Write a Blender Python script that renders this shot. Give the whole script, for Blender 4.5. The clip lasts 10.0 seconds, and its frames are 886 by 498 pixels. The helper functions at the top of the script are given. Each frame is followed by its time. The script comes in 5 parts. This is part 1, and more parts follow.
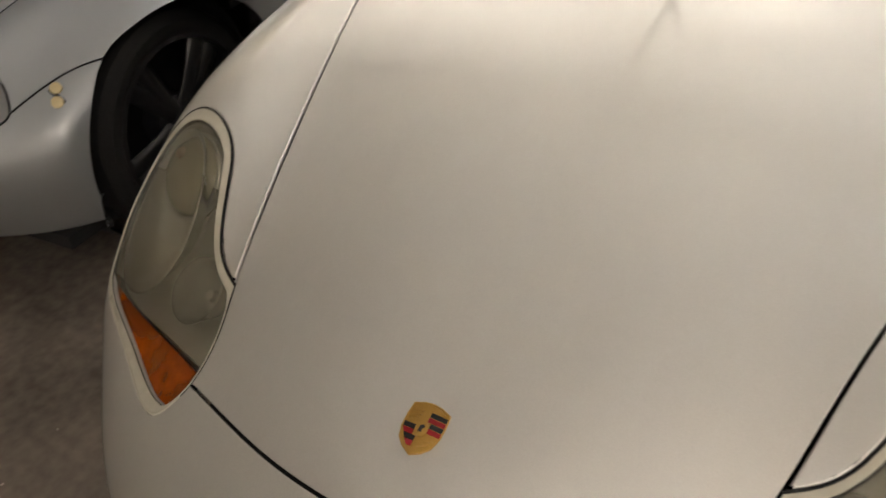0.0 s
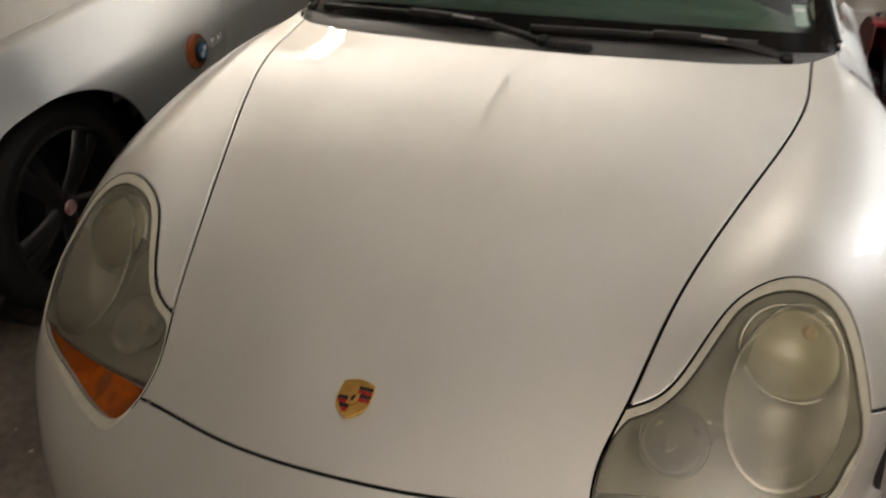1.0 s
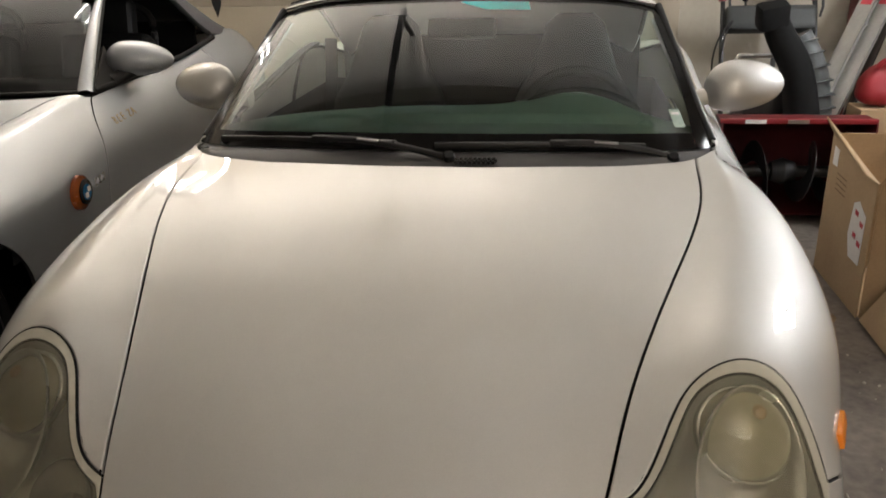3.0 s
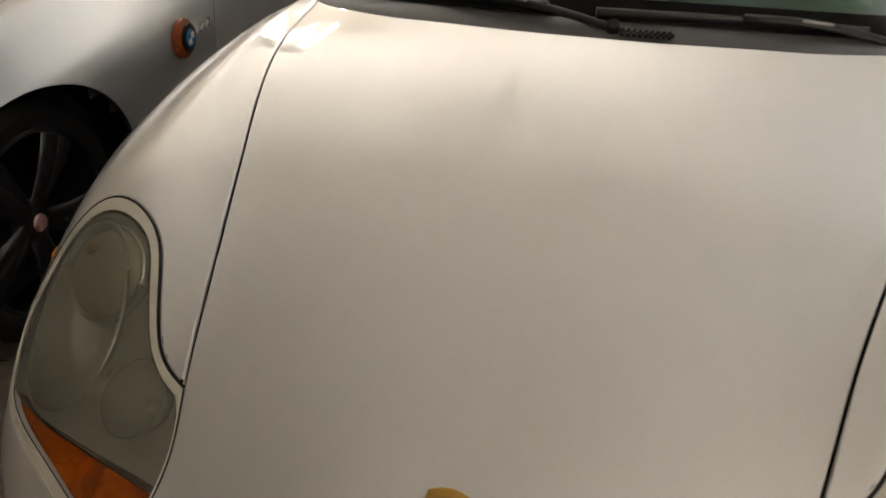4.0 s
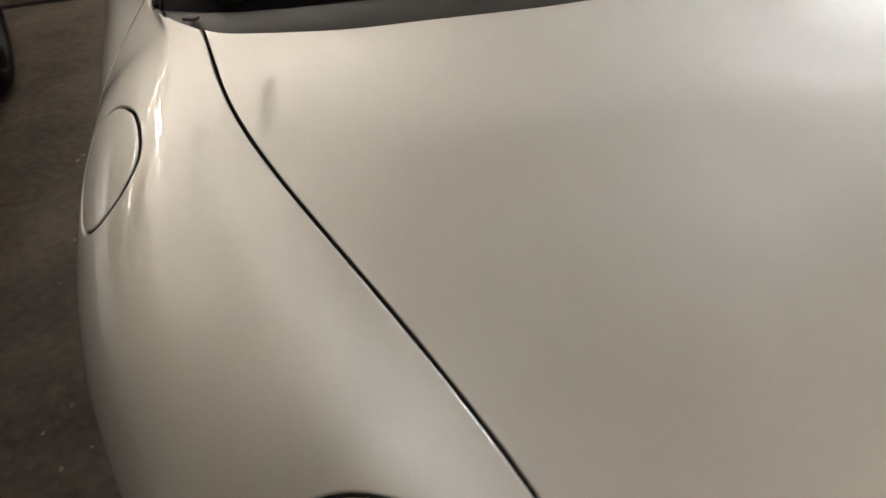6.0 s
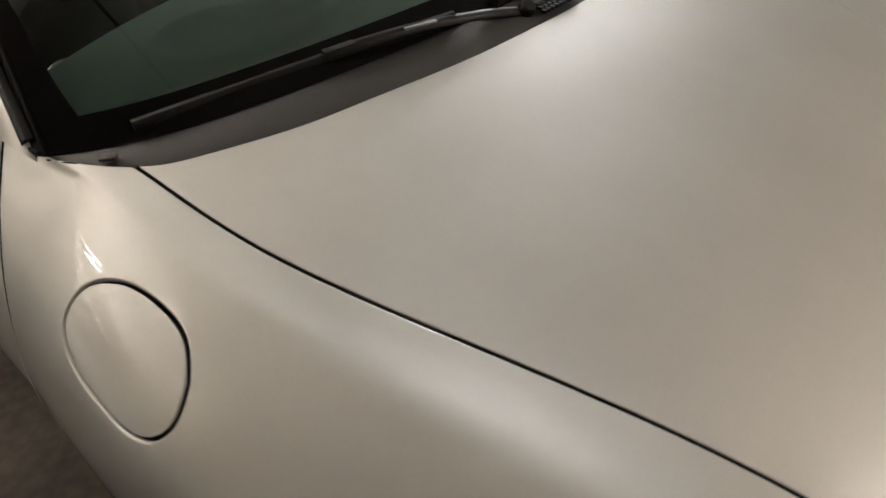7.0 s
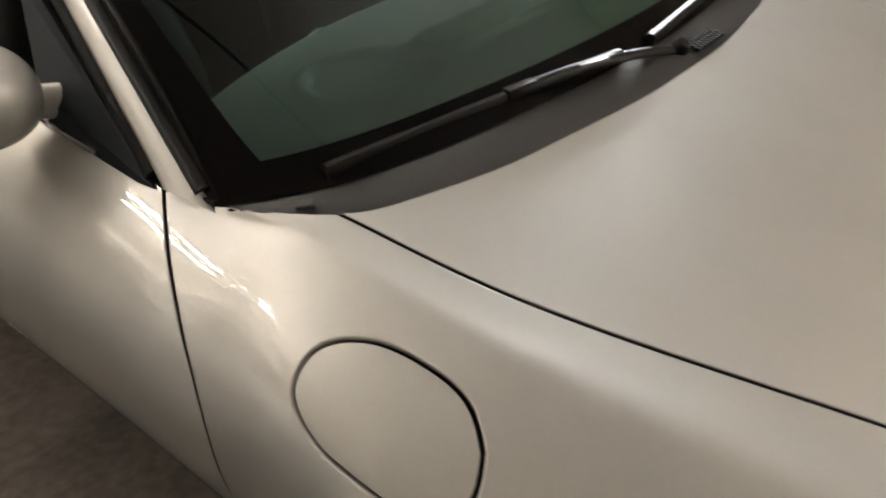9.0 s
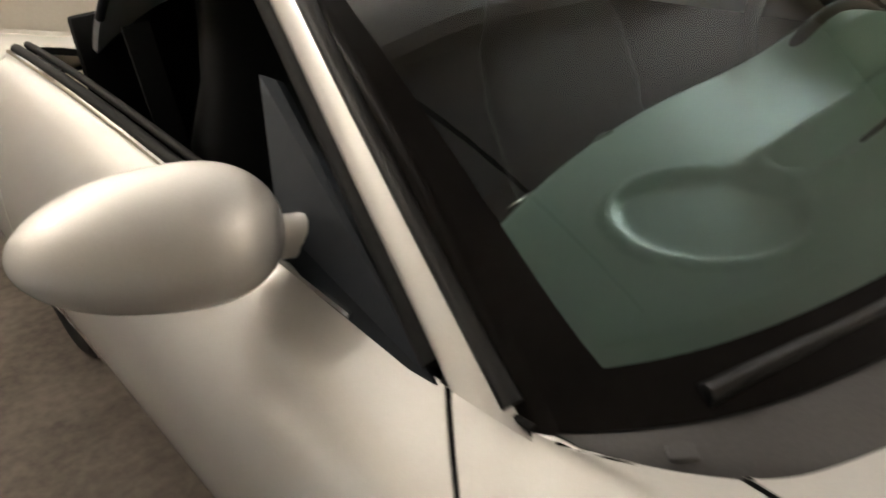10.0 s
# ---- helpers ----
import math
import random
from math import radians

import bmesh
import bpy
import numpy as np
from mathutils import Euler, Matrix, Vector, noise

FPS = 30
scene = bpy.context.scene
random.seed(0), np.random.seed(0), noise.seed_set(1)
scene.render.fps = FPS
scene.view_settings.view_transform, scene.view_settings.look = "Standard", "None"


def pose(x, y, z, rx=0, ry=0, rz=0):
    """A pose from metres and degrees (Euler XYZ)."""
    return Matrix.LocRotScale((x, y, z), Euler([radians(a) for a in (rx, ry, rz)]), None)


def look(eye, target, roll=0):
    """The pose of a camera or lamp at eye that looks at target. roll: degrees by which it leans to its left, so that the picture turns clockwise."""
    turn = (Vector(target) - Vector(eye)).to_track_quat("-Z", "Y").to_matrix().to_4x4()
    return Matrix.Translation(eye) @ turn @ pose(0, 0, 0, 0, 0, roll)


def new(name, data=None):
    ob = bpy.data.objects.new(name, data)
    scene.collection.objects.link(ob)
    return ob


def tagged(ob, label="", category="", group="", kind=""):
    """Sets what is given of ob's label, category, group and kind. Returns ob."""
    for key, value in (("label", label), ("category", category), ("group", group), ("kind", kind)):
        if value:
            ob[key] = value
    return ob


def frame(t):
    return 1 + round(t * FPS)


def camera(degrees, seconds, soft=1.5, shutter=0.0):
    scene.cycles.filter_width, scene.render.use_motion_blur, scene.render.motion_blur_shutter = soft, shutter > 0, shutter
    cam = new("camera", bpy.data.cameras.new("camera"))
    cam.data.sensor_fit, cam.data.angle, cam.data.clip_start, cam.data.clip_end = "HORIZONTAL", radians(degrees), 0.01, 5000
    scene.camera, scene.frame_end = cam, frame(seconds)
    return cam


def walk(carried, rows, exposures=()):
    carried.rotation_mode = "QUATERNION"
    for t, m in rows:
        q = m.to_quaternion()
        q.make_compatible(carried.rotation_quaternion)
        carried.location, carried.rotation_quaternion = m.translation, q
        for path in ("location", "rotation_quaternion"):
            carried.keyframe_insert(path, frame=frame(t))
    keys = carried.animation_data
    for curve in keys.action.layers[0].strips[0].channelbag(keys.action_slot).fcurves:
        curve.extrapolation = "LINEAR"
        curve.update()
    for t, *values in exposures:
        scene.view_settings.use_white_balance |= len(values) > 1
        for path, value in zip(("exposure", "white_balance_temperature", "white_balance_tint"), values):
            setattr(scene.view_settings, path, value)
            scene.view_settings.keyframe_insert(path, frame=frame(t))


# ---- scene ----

from mathutils.geometry import delaunay_2d_cdt

# ---------------------------------------------------------------- camera
cam = camera(58.91, 10.0, soft=1.6, shutter=0.3)

PATH = [
    (0.00, (0.3644, -0.1729, 1.3466), (-0.2779, 0.8498, 0.4568), -3.39),
    (0.50, (0.3507, -0.3569, 1.3742), (-0.1067, 0.8342, 0.5855), -0.53),
    (1.00, (0.4148, -0.4918, 1.3829), (0.0003, 0.7549, 0.6590), 0.28),
    (1.20, (0.4268, -0.5153, 1.4190), (0.0824, 0.8027, 0.7911), -0.52),
    (1.50, (0.4320, -0.5317, 1.4816), (0.1528, 0.8409, 0.9448), -2.11),
    (2.00, (0.4138, -0.5635, 1.5037), (0.1780, 0.8416, 1.0345), -2.94),
    (2.20, (0.3993, -0.5633, 1.4917), (0.1768, 0.8467, 1.0308), -2.55),
    (3.30, (0.2734, -0.4425, 1.3624), (0.0534, 0.9197, 0.7740), -0.89),
    (3.50, (0.2560, -0.3865, 1.3548), (-0.0040, 0.9469, 0.7190), -0.07),
    (4.00, (0.1614, -0.2406, 1.3055), (-0.1992, 1.0093, 0.5585), 0.87),
    (4.50, (0.0010, -0.0750, 1.2871), (-0.3419, 1.1313, 0.4641), 0.08),
    (5.00, (-0.1945, 0.1140, 1.2733), (-0.4359, 1.3447, 0.4504), 0.51),
    (5.20, (-0.2336, 0.1686, 1.2917), (-0.3733, 1.3966, 0.4416), -0.04),
    (6.30, (-0.7609, 0.2915, 1.3438), (-0.3471, 1.2433, 0.5610), -4.50),
    (6.50, (-0.8222, 0.3553, 1.3647), (-0.3125, 1.2563, 0.5784), -5.08),
    (7.00, (-0.9945, 0.5399, 1.4103), (-0.2906, 1.3001, 0.6252), -4.89),
    (7.50, (-1.1633, 0.6885, 1.3983), (-0.3572, 1.3557, 0.6269), -5.49),
    (8.00, (-1.1986, 0.7258, 1.3778), (-0.3293, 1.3427, 0.6338), -4.38),
    (8.50, (-1.2380, 0.7418, 1.3830), (-0.3691, 1.3746, 0.6519), -3.45),
    (9.00, (-1.1939, 0.8522, 1.3639), (-0.3814, 1.5809, 0.6577), -3.74),
    (9.50, (-1.1220, 1.0669, 1.3467), (-0.3542, 1.8888, 0.6948), -2.55),
    (10.00, (-1.0890, 1.2897, 1.3505), (-0.3946, 2.1886, 0.7182), -5.28),
]
walk(cam, [(t, look(e, g, r)) for t, e, g, r in PATH], [(0.0, 1.95), (0.5, 1.68), (1.0, 1.6), (1.7, 1.45), (3.4, 1.55), (4.6, 1.65), (6.5, 1.4), (8.3, 1.66), (9.2, 1.8), (10.0, 2.2)])

# ---------------------------------------------------------------- light
world = bpy.data.worlds.new("garage_world")
scene.world = world
world.use_nodes = True
world.node_tree.nodes["Background"].inputs[0].default_value = (0.02, 0.022, 0.026, 1)
world.node_tree.nodes["Background"].inputs[1].default_value = 0.3


def area_lamp(name, place, target, width, length, watts, colour):
    data = bpy.data.lights.new(name, "AREA")
    data.shape, data.size, data.size_y = "RECTANGLE", width, length
    data.energy, data.color = watts, colour
    ob = new(name, data)
    ob.matrix_world = look(place, target)
    return ob


# ---------------------------------------------------------------- materials
def nodes_of(name):
    m = bpy.data.materials.new(name)
    m.use_nodes = True
    return m, m.node_tree.nodes, m.node_tree.links, m.node_tree.nodes["Principled BSDF"]


def surface(name, dark, light, rough=0.5, metal=0.0, big=1.5, fine=60.0, bump=0.0, coat=0.0, rough_var=0.1, spec=0.5, aniso=None, fine_amount=0.3):
    """A worn surface: two scales of noise in colour and roughness, fine relief."""
    m, n, l, b = nodes_of(name)
    tc = n.new("ShaderNodeTexCoord")
    src = tc.outputs["Object"]
    if aniso:
        mp = n.new("ShaderNodeMapping")
        mp.inputs["Scale"].default_value = aniso
        l.new(src, mp.inputs["Vector"])
        src = mp.outputs["Vector"]
    a, f = n.new("ShaderNodeTexNoise"), n.new("ShaderNodeTexNoise")
    a.inputs["Scale"].default_value, f.inputs["Scale"].default_value = big, fine
    a.inputs["Detail"].default_value, f.inputs["Detail"].default_value = 5, 3
    l.new(src, a.inputs["Vector"])
    l.new(src, f.inputs["Vector"])
    mx = n.new("ShaderNodeMix")
    mx.data_type, mx.inputs[0].default_value = "FLOAT", fine_amount
    l.new(a.outputs["Fac"], mx.inputs[2])
    l.new(f.outputs["Fac"], mx.inputs[3])
    ramp = n.new("ShaderNodeValToRGB")
    ramp.color_ramp.elements[0].position, ramp.color_ramp.elements[1].position = 0.3, 0.7
    ramp.color_ramp.elements[0].color, ramp.color_ramp.elements[1].color = (*dark, 1), (*light, 1)
    l.new(mx.outputs[0], ramp.inputs[0])
    l.new(ramp.outputs[0], b.inputs["Base Color"])
    mr = n.new("ShaderNodeMapRange")
    mr.inputs[3].default_value, mr.inputs[4].default_value = max(rough - rough_var, 0.02), min(rough + rough_var, 1)
    l.new(a.outputs["Fac"], mr.inputs[0])
    l.new(mr.outputs[0], b.inputs["Roughness"])
    b.inputs["Metallic"].default_value = metal
    b.inputs["Specular IOR Level"].default_value = spec
    b.inputs["Coat Weight"].default_value = coat
    b.inputs["Coat Roughness"].default_value = 0.04
    if bump:
        bp = n.new("ShaderNodeBump")
        bp.inputs["Strength"].default_value, bp.inputs["Distance"].default_value = bump, 0.002
        l.new(f.outputs["Fac"], bp.inputs["Height"])
        l.new(bp.outputs[0], b.inputs["Normal"])
    return m


def metallic_paint(name, colour, rough=0.48, dust=1.0):
    """Silver paint: metal flake under a clear coat, with a film of dust that dulls it in patches."""
    m, n, l, b = nodes_of(name)
    tc = n.new("ShaderNodeTexCoord")
    flake, patch, fine = n.new("ShaderNodeTexVoronoi"), n.new("ShaderNodeTexNoise"), n.new("ShaderNodeTexNoise")
    flake.inputs["Scale"].default_value = 900
    patch.inputs["Scale"].default_value, patch.inputs["Detail"].default_value = 2.2, 6
    fine.inputs["Scale"].default_value, fine.inputs["Detail"].default_value = 45, 4
    for q in (flake, patch, fine):
        l.new(tc.outputs["Object"], q.inputs["Vector"])
    hsv = n.new("ShaderNodeMix")
    hsv.data_type = "RGBA"
    hsv.inputs[6].default_value = (*[c * 0.97 for c in colour], 1)
    hsv.inputs[7].default_value = (*[min(c * 1.025, 1) for c in colour], 1)
    sep = n.new("ShaderNodeSeparateColor")
    l.new(flake.outputs["Color"], sep.inputs[0])
    l.new(sep.outputs[0], hsv.inputs[0])
    film, stretch = n.new("ShaderNodeTexNoise"), n.new("ShaderNodeMapping")
    stretch.inputs["Scale"].default_value = (2.6, 1.2, 1.5)
    film.inputs["Scale"].default_value, film.inputs["Detail"].default_value, film.inputs["Roughness"].default_value = 1.3, 7, 0.62
    l.new(tc.outputs["Object"], stretch.inputs["Vector"])
    l.new(stretch.outputs["Vector"], film.inputs["Vector"])
    fr, tone = n.new("ShaderNodeMapRange"), n.new("ShaderNodeMix")
    fr.inputs[1].default_value, fr.inputs[2].default_value, fr.inputs[3].default_value, fr.inputs[4].default_value = 0.3, 0.7, 0.95, 1.02
    l.new(film.outputs["Fac"], fr.inputs[0])
    tone.data_type, tone.blend_type, tone.inputs[0].default_value = "RGBA", "MULTIPLY", 1.0
    l.new(hsv.outputs[2], tone.inputs[6])
    l.new(fr.outputs[0], tone.inputs[7])
    l.new(tone.outputs[2], b.inputs["Base Color"])
    mr = n.new("ShaderNodeMapRange")
    mr.inputs[3].default_value, mr.inputs[4].default_value = rough - 0.03, rough + 0.05
    l.new(patch.outputs["Fac"], mr.inputs[0])
    l.new(mr.outputs[0], b.inputs["Roughness"])
    b.inputs["Metallic"].default_value = 0.85
    b.inputs["Coat Weight"].default_value = dust
    b.inputs["Coat IOR"].default_value = 1.6
    cr = n.new("ShaderNodeMapRange")
    cr.inputs[1].default_value, cr.inputs[2].default_value = 0.35, 0.75
    cr.inputs[3].default_value, cr.inputs[4].default_value = 0.015, 0.05
    l.new(fine.outputs["Fac"], cr.inputs[0])
    l.new(cr.outputs[0], b.inputs["Coat Roughness"])
    return m


def clear(name, tint, ior=1.45, rough=0.0, haze=0.0, haze_colour=(0.5, 0.5, 0.45), dirt_scale=8.0):
    """A thin pane: tinted see-through with Fresnel gloss, and a film of haze where it is dirty or yellowed."""
    m, n, l, b = nodes_of(name)
    n.remove(b)
    out = n["Material Output"]
    tr, gl, fr, mix = n.new("ShaderNodeBsdfTransparent"), n.new("ShaderNodeBsdfGlossy"), n.new("ShaderNodeFresnel"), n.new("ShaderNodeMixShader")
    tr.inputs[0].default_value = (*tint, 1)
    gl.inputs["Roughness"].default_value = rough
    fr.inputs[0].default_value = ior
    l.new(fr.outputs[0], mix.inputs[0])
    base = tr.outputs[0]
    if haze:
        df, hm = n.new("ShaderNodeBsdfDiffuse"), n.new("ShaderNodeMixShader")
        df.inputs[0].default_value = (*haze_colour, 1)
        tc, ns, mr = n.new("ShaderNodeTexCoord"), n.new("ShaderNodeTexNoise"), n.new("ShaderNodeMapRange")
        ns.inputs["Scale"].default_value, ns.inputs["Detail"].default_value = dirt_scale, 5
        l.new(tc.outputs["Object"], ns.inputs["Vector"])
        mr.inputs[1].default_value, mr.inputs[2].default_value = 0.3, 0.75
        mr.inputs[3].default_value, mr.inputs[4].default_value = haze * 0.5, haze * 1.5
        l.new(ns.outputs["Fac"], mr.inputs[0])
        l.new(mr.outputs[0], hm.inputs[0])
        l.new(tr.outputs[0], hm.inputs[1])
        l.new(df.outputs[0], hm.inputs[2])
        base = hm.outputs[0]
    l.new(base, mix.inputs[1])
    l.new(gl.outputs[0], mix.inputs[2])
    l.new(mix.outputs[0], out.inputs[0])
    return m


def glowing(name, colour, strength):
    m, n, l, b = nodes_of(name)
    b.inputs["Base Color"].default_value = (*colour, 1)
    b.inputs["Emission Color"].default_value = (*colour, 1)
    b.inputs["Emission Strength"].default_value = strength
    return m


SILVER = metallic_paint("arctic_silver_paint", (0.665, 0.65, 0.622), rough=0.60)
SILVER_COOL = metallic_paint("titan_silver_paint", (0.44, 0.465, 0.495), rough=0.54)
BLACK_PLASTIC = surface("black_plastic", (0.010, 0.010, 0.010), (0.022, 0.022, 0.022), 0.45, bump=0.1, fine=300, spec=0.3)
TRIM_GREY = surface("weathered_cowl_plastic", (0.05, 0.048, 0.049), (0.095, 0.092, 0.091), 0.5, bump=0.15, fine=250)
RUBBER = surface("rubber", (0.006, 0.006, 0.006), (0.016, 0.0155, 0.015), 0.7, bump=0.15, fine=120, spec=0.2)
GLOSS_BLACK = surface("gloss_black", (0.008, 0.008, 0.008), (0.014, 0.014, 0.014), 0.12, rough_var=0.04)
FRIT = surface("ceramic_frit", (0.006, 0.005, 0.005), (0.012, 0.011, 0.01), 0.1, rough_var=0.03, spec=0.05)
# Near-black: painted shade of the panel joints, also underbodies and wheel liners.
SHADOW_GAP = surface("gap_shade_and_underside", (0.006, 0.006, 0.006), (0.012, 0.012, 0.012), 0.9)
GLASS = clear("windscreen_glass", (0.53, 0.68, 0.61), 1.64)
SIDE_GLASS = clear("side_glass", (0.4, 0.45, 0.44), 1.4)
CANVAS_LIGHT = surface("grey_canvas", (0.52, 0.52, 0.53), (0.62, 0.62, 0.63), 0.9, bump=0.5, fine=600, big=3)
CANVAS_DARK = surface("charcoal_canvas", (0.045, 0.043, 0.047), (0.085, 0.08, 0.085), 0.9, bump=0.5, fine=600, big=3)
LEATHER = surface("dark_leather", (0.006, 0.006, 0.006), (0.012, 0.012, 0.0115), 0.55, big=6, fine=120, spec=0.2)
DASH = surface("dash_vinyl", (0.47, 0.54, 0.49), (0.56, 0.63, 0.58), 0.45, bump=0.1, fine=160)
CARPET = surface("cabin_carpet", (0.006, 0.006, 0.006), (0.014, 0.014, 0.014), 0.95, bump=0.3, fine=400, spec=0.1)
CHROME = surface("chrome", (0.75, 0.75, 0.75), (0.85, 0.85, 0.85), 0.12, metal=1.0, rough_var=0.05)
STEEL = surface("dull_steel", (0.35, 0.35, 0.34), (0.5, 0.5, 0.48), 0.38, metal=1.0, rough_var=0.1)
BLACK_WHEEL = surface("black_wheel_paint", (0.007, 0.007, 0.008), (0.015, 0.015, 0.016), 0.32, rough_var=0.08, spec=0.35)


# ---------------------------------------------------------------- building helpers
def part(name, bm, material, parent=None, label=""):
    """Links a bmesh (or a mesh) as one object, under its thing where there is one."""
    if isinstance(bm, bmesh.types.BMesh):
        me = bpy.data.meshes.new(name)
        bm.to_mesh(me)
        bm.free()
    else:
        me = bm
    if not me.materials:
        me.materials.append(material)
    if "joint_faces" in me:
        me.materials.append(SHADOW_GAP)
        for i in me["joint_faces"]:
            me.polygons[i].material_index = 1
        del me["joint_faces"]
    ob = new(name, me)
    if parent:
        ob.parent = parent
        ob.matrix_parent_inverse = frames_of.get(parent.name, Matrix()).inverted()
    if label:
        ob["label"] = label
    return ob


frames_of = {}


def thing(name, place, label, category, group="", turn=0.0, local=False):
    """The Empty that carries a thing's parts; they are built in world metres, or, where local is set, from its base."""
    ob = new(name)
    ob.empty_display_size = 0.1
    ob.matrix_basis = pose(*place, 0, 0, turn)
    frames_of[ob.name] = Matrix() if local else ob.matrix_basis.copy()
    return tagged(ob, label, category, group)


def smooth(bm, angle=40):
    for f in bm.faces:
        f.smooth = True
    for e in bm.edges:
        if len(e.link_faces) == 2 and e.calc_face_angle(0) > radians(angle):
            e.smooth = False
    return bm


def box_bm(sx, sy, sz, m=Matrix(), bevel=0.0, seg=2):
    bm = bmesh.new()
    bmesh.ops.create_cube(bm, size=1, matrix=Matrix.Diagonal((sx, sy, sz, 1)))
    if bevel:
        bmesh.ops.bevel(bm, geom=bm.edges[:], offset=bevel, segments=seg, affect="EDGES", profile=0.6)
        smooth(bm, 30)
    bmesh.ops.transform(bm, matrix=m, verts=bm.verts[:])
    return bm


def join_bm(*parts):
    out = bmesh.new()
    for b in parts:
        me = bpy.data.meshes.new("tmp")
        b.to_mesh(me)
        b.free()
        out.from_mesh(me)
        bpy.data.meshes.remove(me)
    return out


def lathe(profile, seg=32, m=Matrix(), close=True):
    """Turns (radius, height) pairs round z."""
    bm = bmesh.new()
    rings = []
    for r, z in profile:
        if r < 1e-5:
            rings.append([bm.verts.new((0, 0, z))])
        else:
            rings.append([bm.verts.new((r * math.cos(2 * math.pi * i / seg), r * math.sin(2 * math.pi * i / seg), z)) for i in range(seg)])
    for a, b in zip(rings, rings[1:]):
        for i in range(seg):
            j = (i + 1) % seg
            if len(a) == 1 and len(b) > 1:
                bm.faces.new((a[0], b[j], b[i]))
            elif len(b) == 1 and len(a) > 1:
                bm.faces.new((a[i], a[j], b[0]))
            elif len(a) > 1:
                bm.faces.new((a[i], a[j], b[j], b[i]))
    bmesh.ops.recalc_face_normals(bm, faces=bm.faces[:])
    smooth(bm, 35)
    bmesh.ops.transform(bm, matrix=m, verts=bm.verts[:])
    return bm


def tube(points, radius, seg=10, closed=False, flat=1.0, up=(0, 0, 1), taper=None):
    """A round or flattened bar along a smooth line."""
    pts = [Vector(p) for p in points]
    bm = bmesh.new()
    rings = []
    n = len(pts)
    for i, p in enumerate(pts):
        if closed:
            d = pts[(i + 1) % n] - pts[i - 1]
        else:
            d = pts[min(i + 1, n - 1)] - pts[max(i - 1, 0)]
        d.normalize()
        u = Vector(up) - d * d.dot(Vector(up))
        if u.length < 1e-3:
            u = d.orthogonal()
        u.normalize()
        w = d.cross(u)
        r = radius * (taper[i] if taper else 1)
        rings.append([bm.verts.new(p + (w * math.cos(a) + u * math.sin(a) * flat) * r) for a in [2 * math.pi * k / seg for k in range(seg)]])
    loops = list(zip(rings, rings[1:])) + ([(rings[-1], rings[0])] if closed else [])
    for a, b in loops:
        for k in range(seg):
            bm.faces.new((a[k], a[(k + 1) % seg], b[(k + 1) % seg], b[k]))
    if not closed:
        bm.faces.new(rings[0][::-1])
        bm.faces.new(rings[-1])
    bmesh.ops.recalc_face_normals(bm, faces=bm.faces[:])
    return smooth(bm, 50)


def spline_basis(n, x):
    """Rows of a natural cubic spline over n even knots, at the places x."""
    A, B = np.zeros((n, n)), np.zeros((n, n))
    A[0, 0] = A[-1, -1] = 1
    for i in range(1, n - 1):
        A[i, i - 1:i + 2] = 1, 4, 1
        B[i, i - 1:i + 2] = 6, -12, 6
    M = np.linalg.solve(A, B)
    x = np.asarray(x, float)
    i = np.clip(np.floor(x).astype(int), 0, n - 2)
    d = x - i
    eye = np.eye(n)
    y0, y1, m0, m1 = eye[i], eye[i + 1], M[i], M[i + 1]
    d = d[:, None]
    return y0 + d * ((y1 - y0) - (2 * m0 + m1) / 6) + d * d * m0 / 2 + d ** 3 * (m1 - m0) / 6


def curve_through(points, count):
    p = np.array(points, float)
    return spline_basis(len(p), np.linspace(0, len(p) - 1, count)) @ p


class Skin:
    """A smooth body surface lofted through lengthwise feature lines, mirrored about x = 0. Its two parameters are
    s, from the centre line (0) out to the sill, and v, from nose to tail."""

    def __init__(self, lines):
        half = np.array(lines, float)
        self.ns, self.nv = len(lines), len(lines[0])
        mirror = half[:0:-1] * np.array([-1, 1, 1])
        self.net = np.concatenate([mirror, half])
        s, v = np.meshgrid(np.arange(0, self.ns - 1 + 1e-6, 0.05), np.arange(0, self.nv - 1 + 1e-6, 0.05), indexing="ij")
        self.sv = np.stack([s.ravel(), v.ravel()], 1)
        self.table = self.at(self.sv)

    def at(self, sv):
        sv = np.asarray(sv, float)
        bs = spline_basis(2 * self.ns - 1, sv[:, 0] + self.ns - 1)
        bv = spline_basis(self.nv, sv[:, 1])
        return np.einsum("ij,jkc,ik->ic", bs, self.net, bv)

    def normal(self, sv):
        sv = np.asarray(sv, float)
        e = 1e-3
        a = self.at(sv + [e, 0]) - self.at(sv - [e, 0])
        b = self.at(sv + [0, e]) - self.at(sv - [0, e])
        n = np.cross(a, b)
        return n / (np.linalg.norm(n, axis=1)[:, None] + 1e-12)

    def find(self, points, axes=(0, 1, 2), s_from=0.0, s_to=99):
        """The parameters of the surface points nearest to the given ones, over the given axes, on the side x > 0."""
        out = []
        ok = (self.sv[:, 0] >= s_from) & (self.sv[:, 0] <= s_to)
        tab, sv = self.table[ok][:, axes], self.sv[ok]
        for p in np.asarray(points, float):
            q = sv[((tab - p) ** 2).sum(1).argmin()].copy()
            for _ in range(6):
                r = self.at(q[None])[0, list(axes)] - p
                e = 1e-4
                J = np.stack([(self.at(q[None] + d)[0, list(axes)] - self.at(q[None] - d)[0, list(axes)]) / (2 * e) for d in (np.array([e, 0]), np.array([0, e]))], 1)
                step = np.linalg.lstsq(J, -r, rcond=None)[0]
                q = q + np.clip(step, -0.3, 0.3)
                q = np.clip(q, [s_from, 0], [min(self.ns - 1, s_to), self.nv - 1])
            out.append(q)
        return np.array(out)


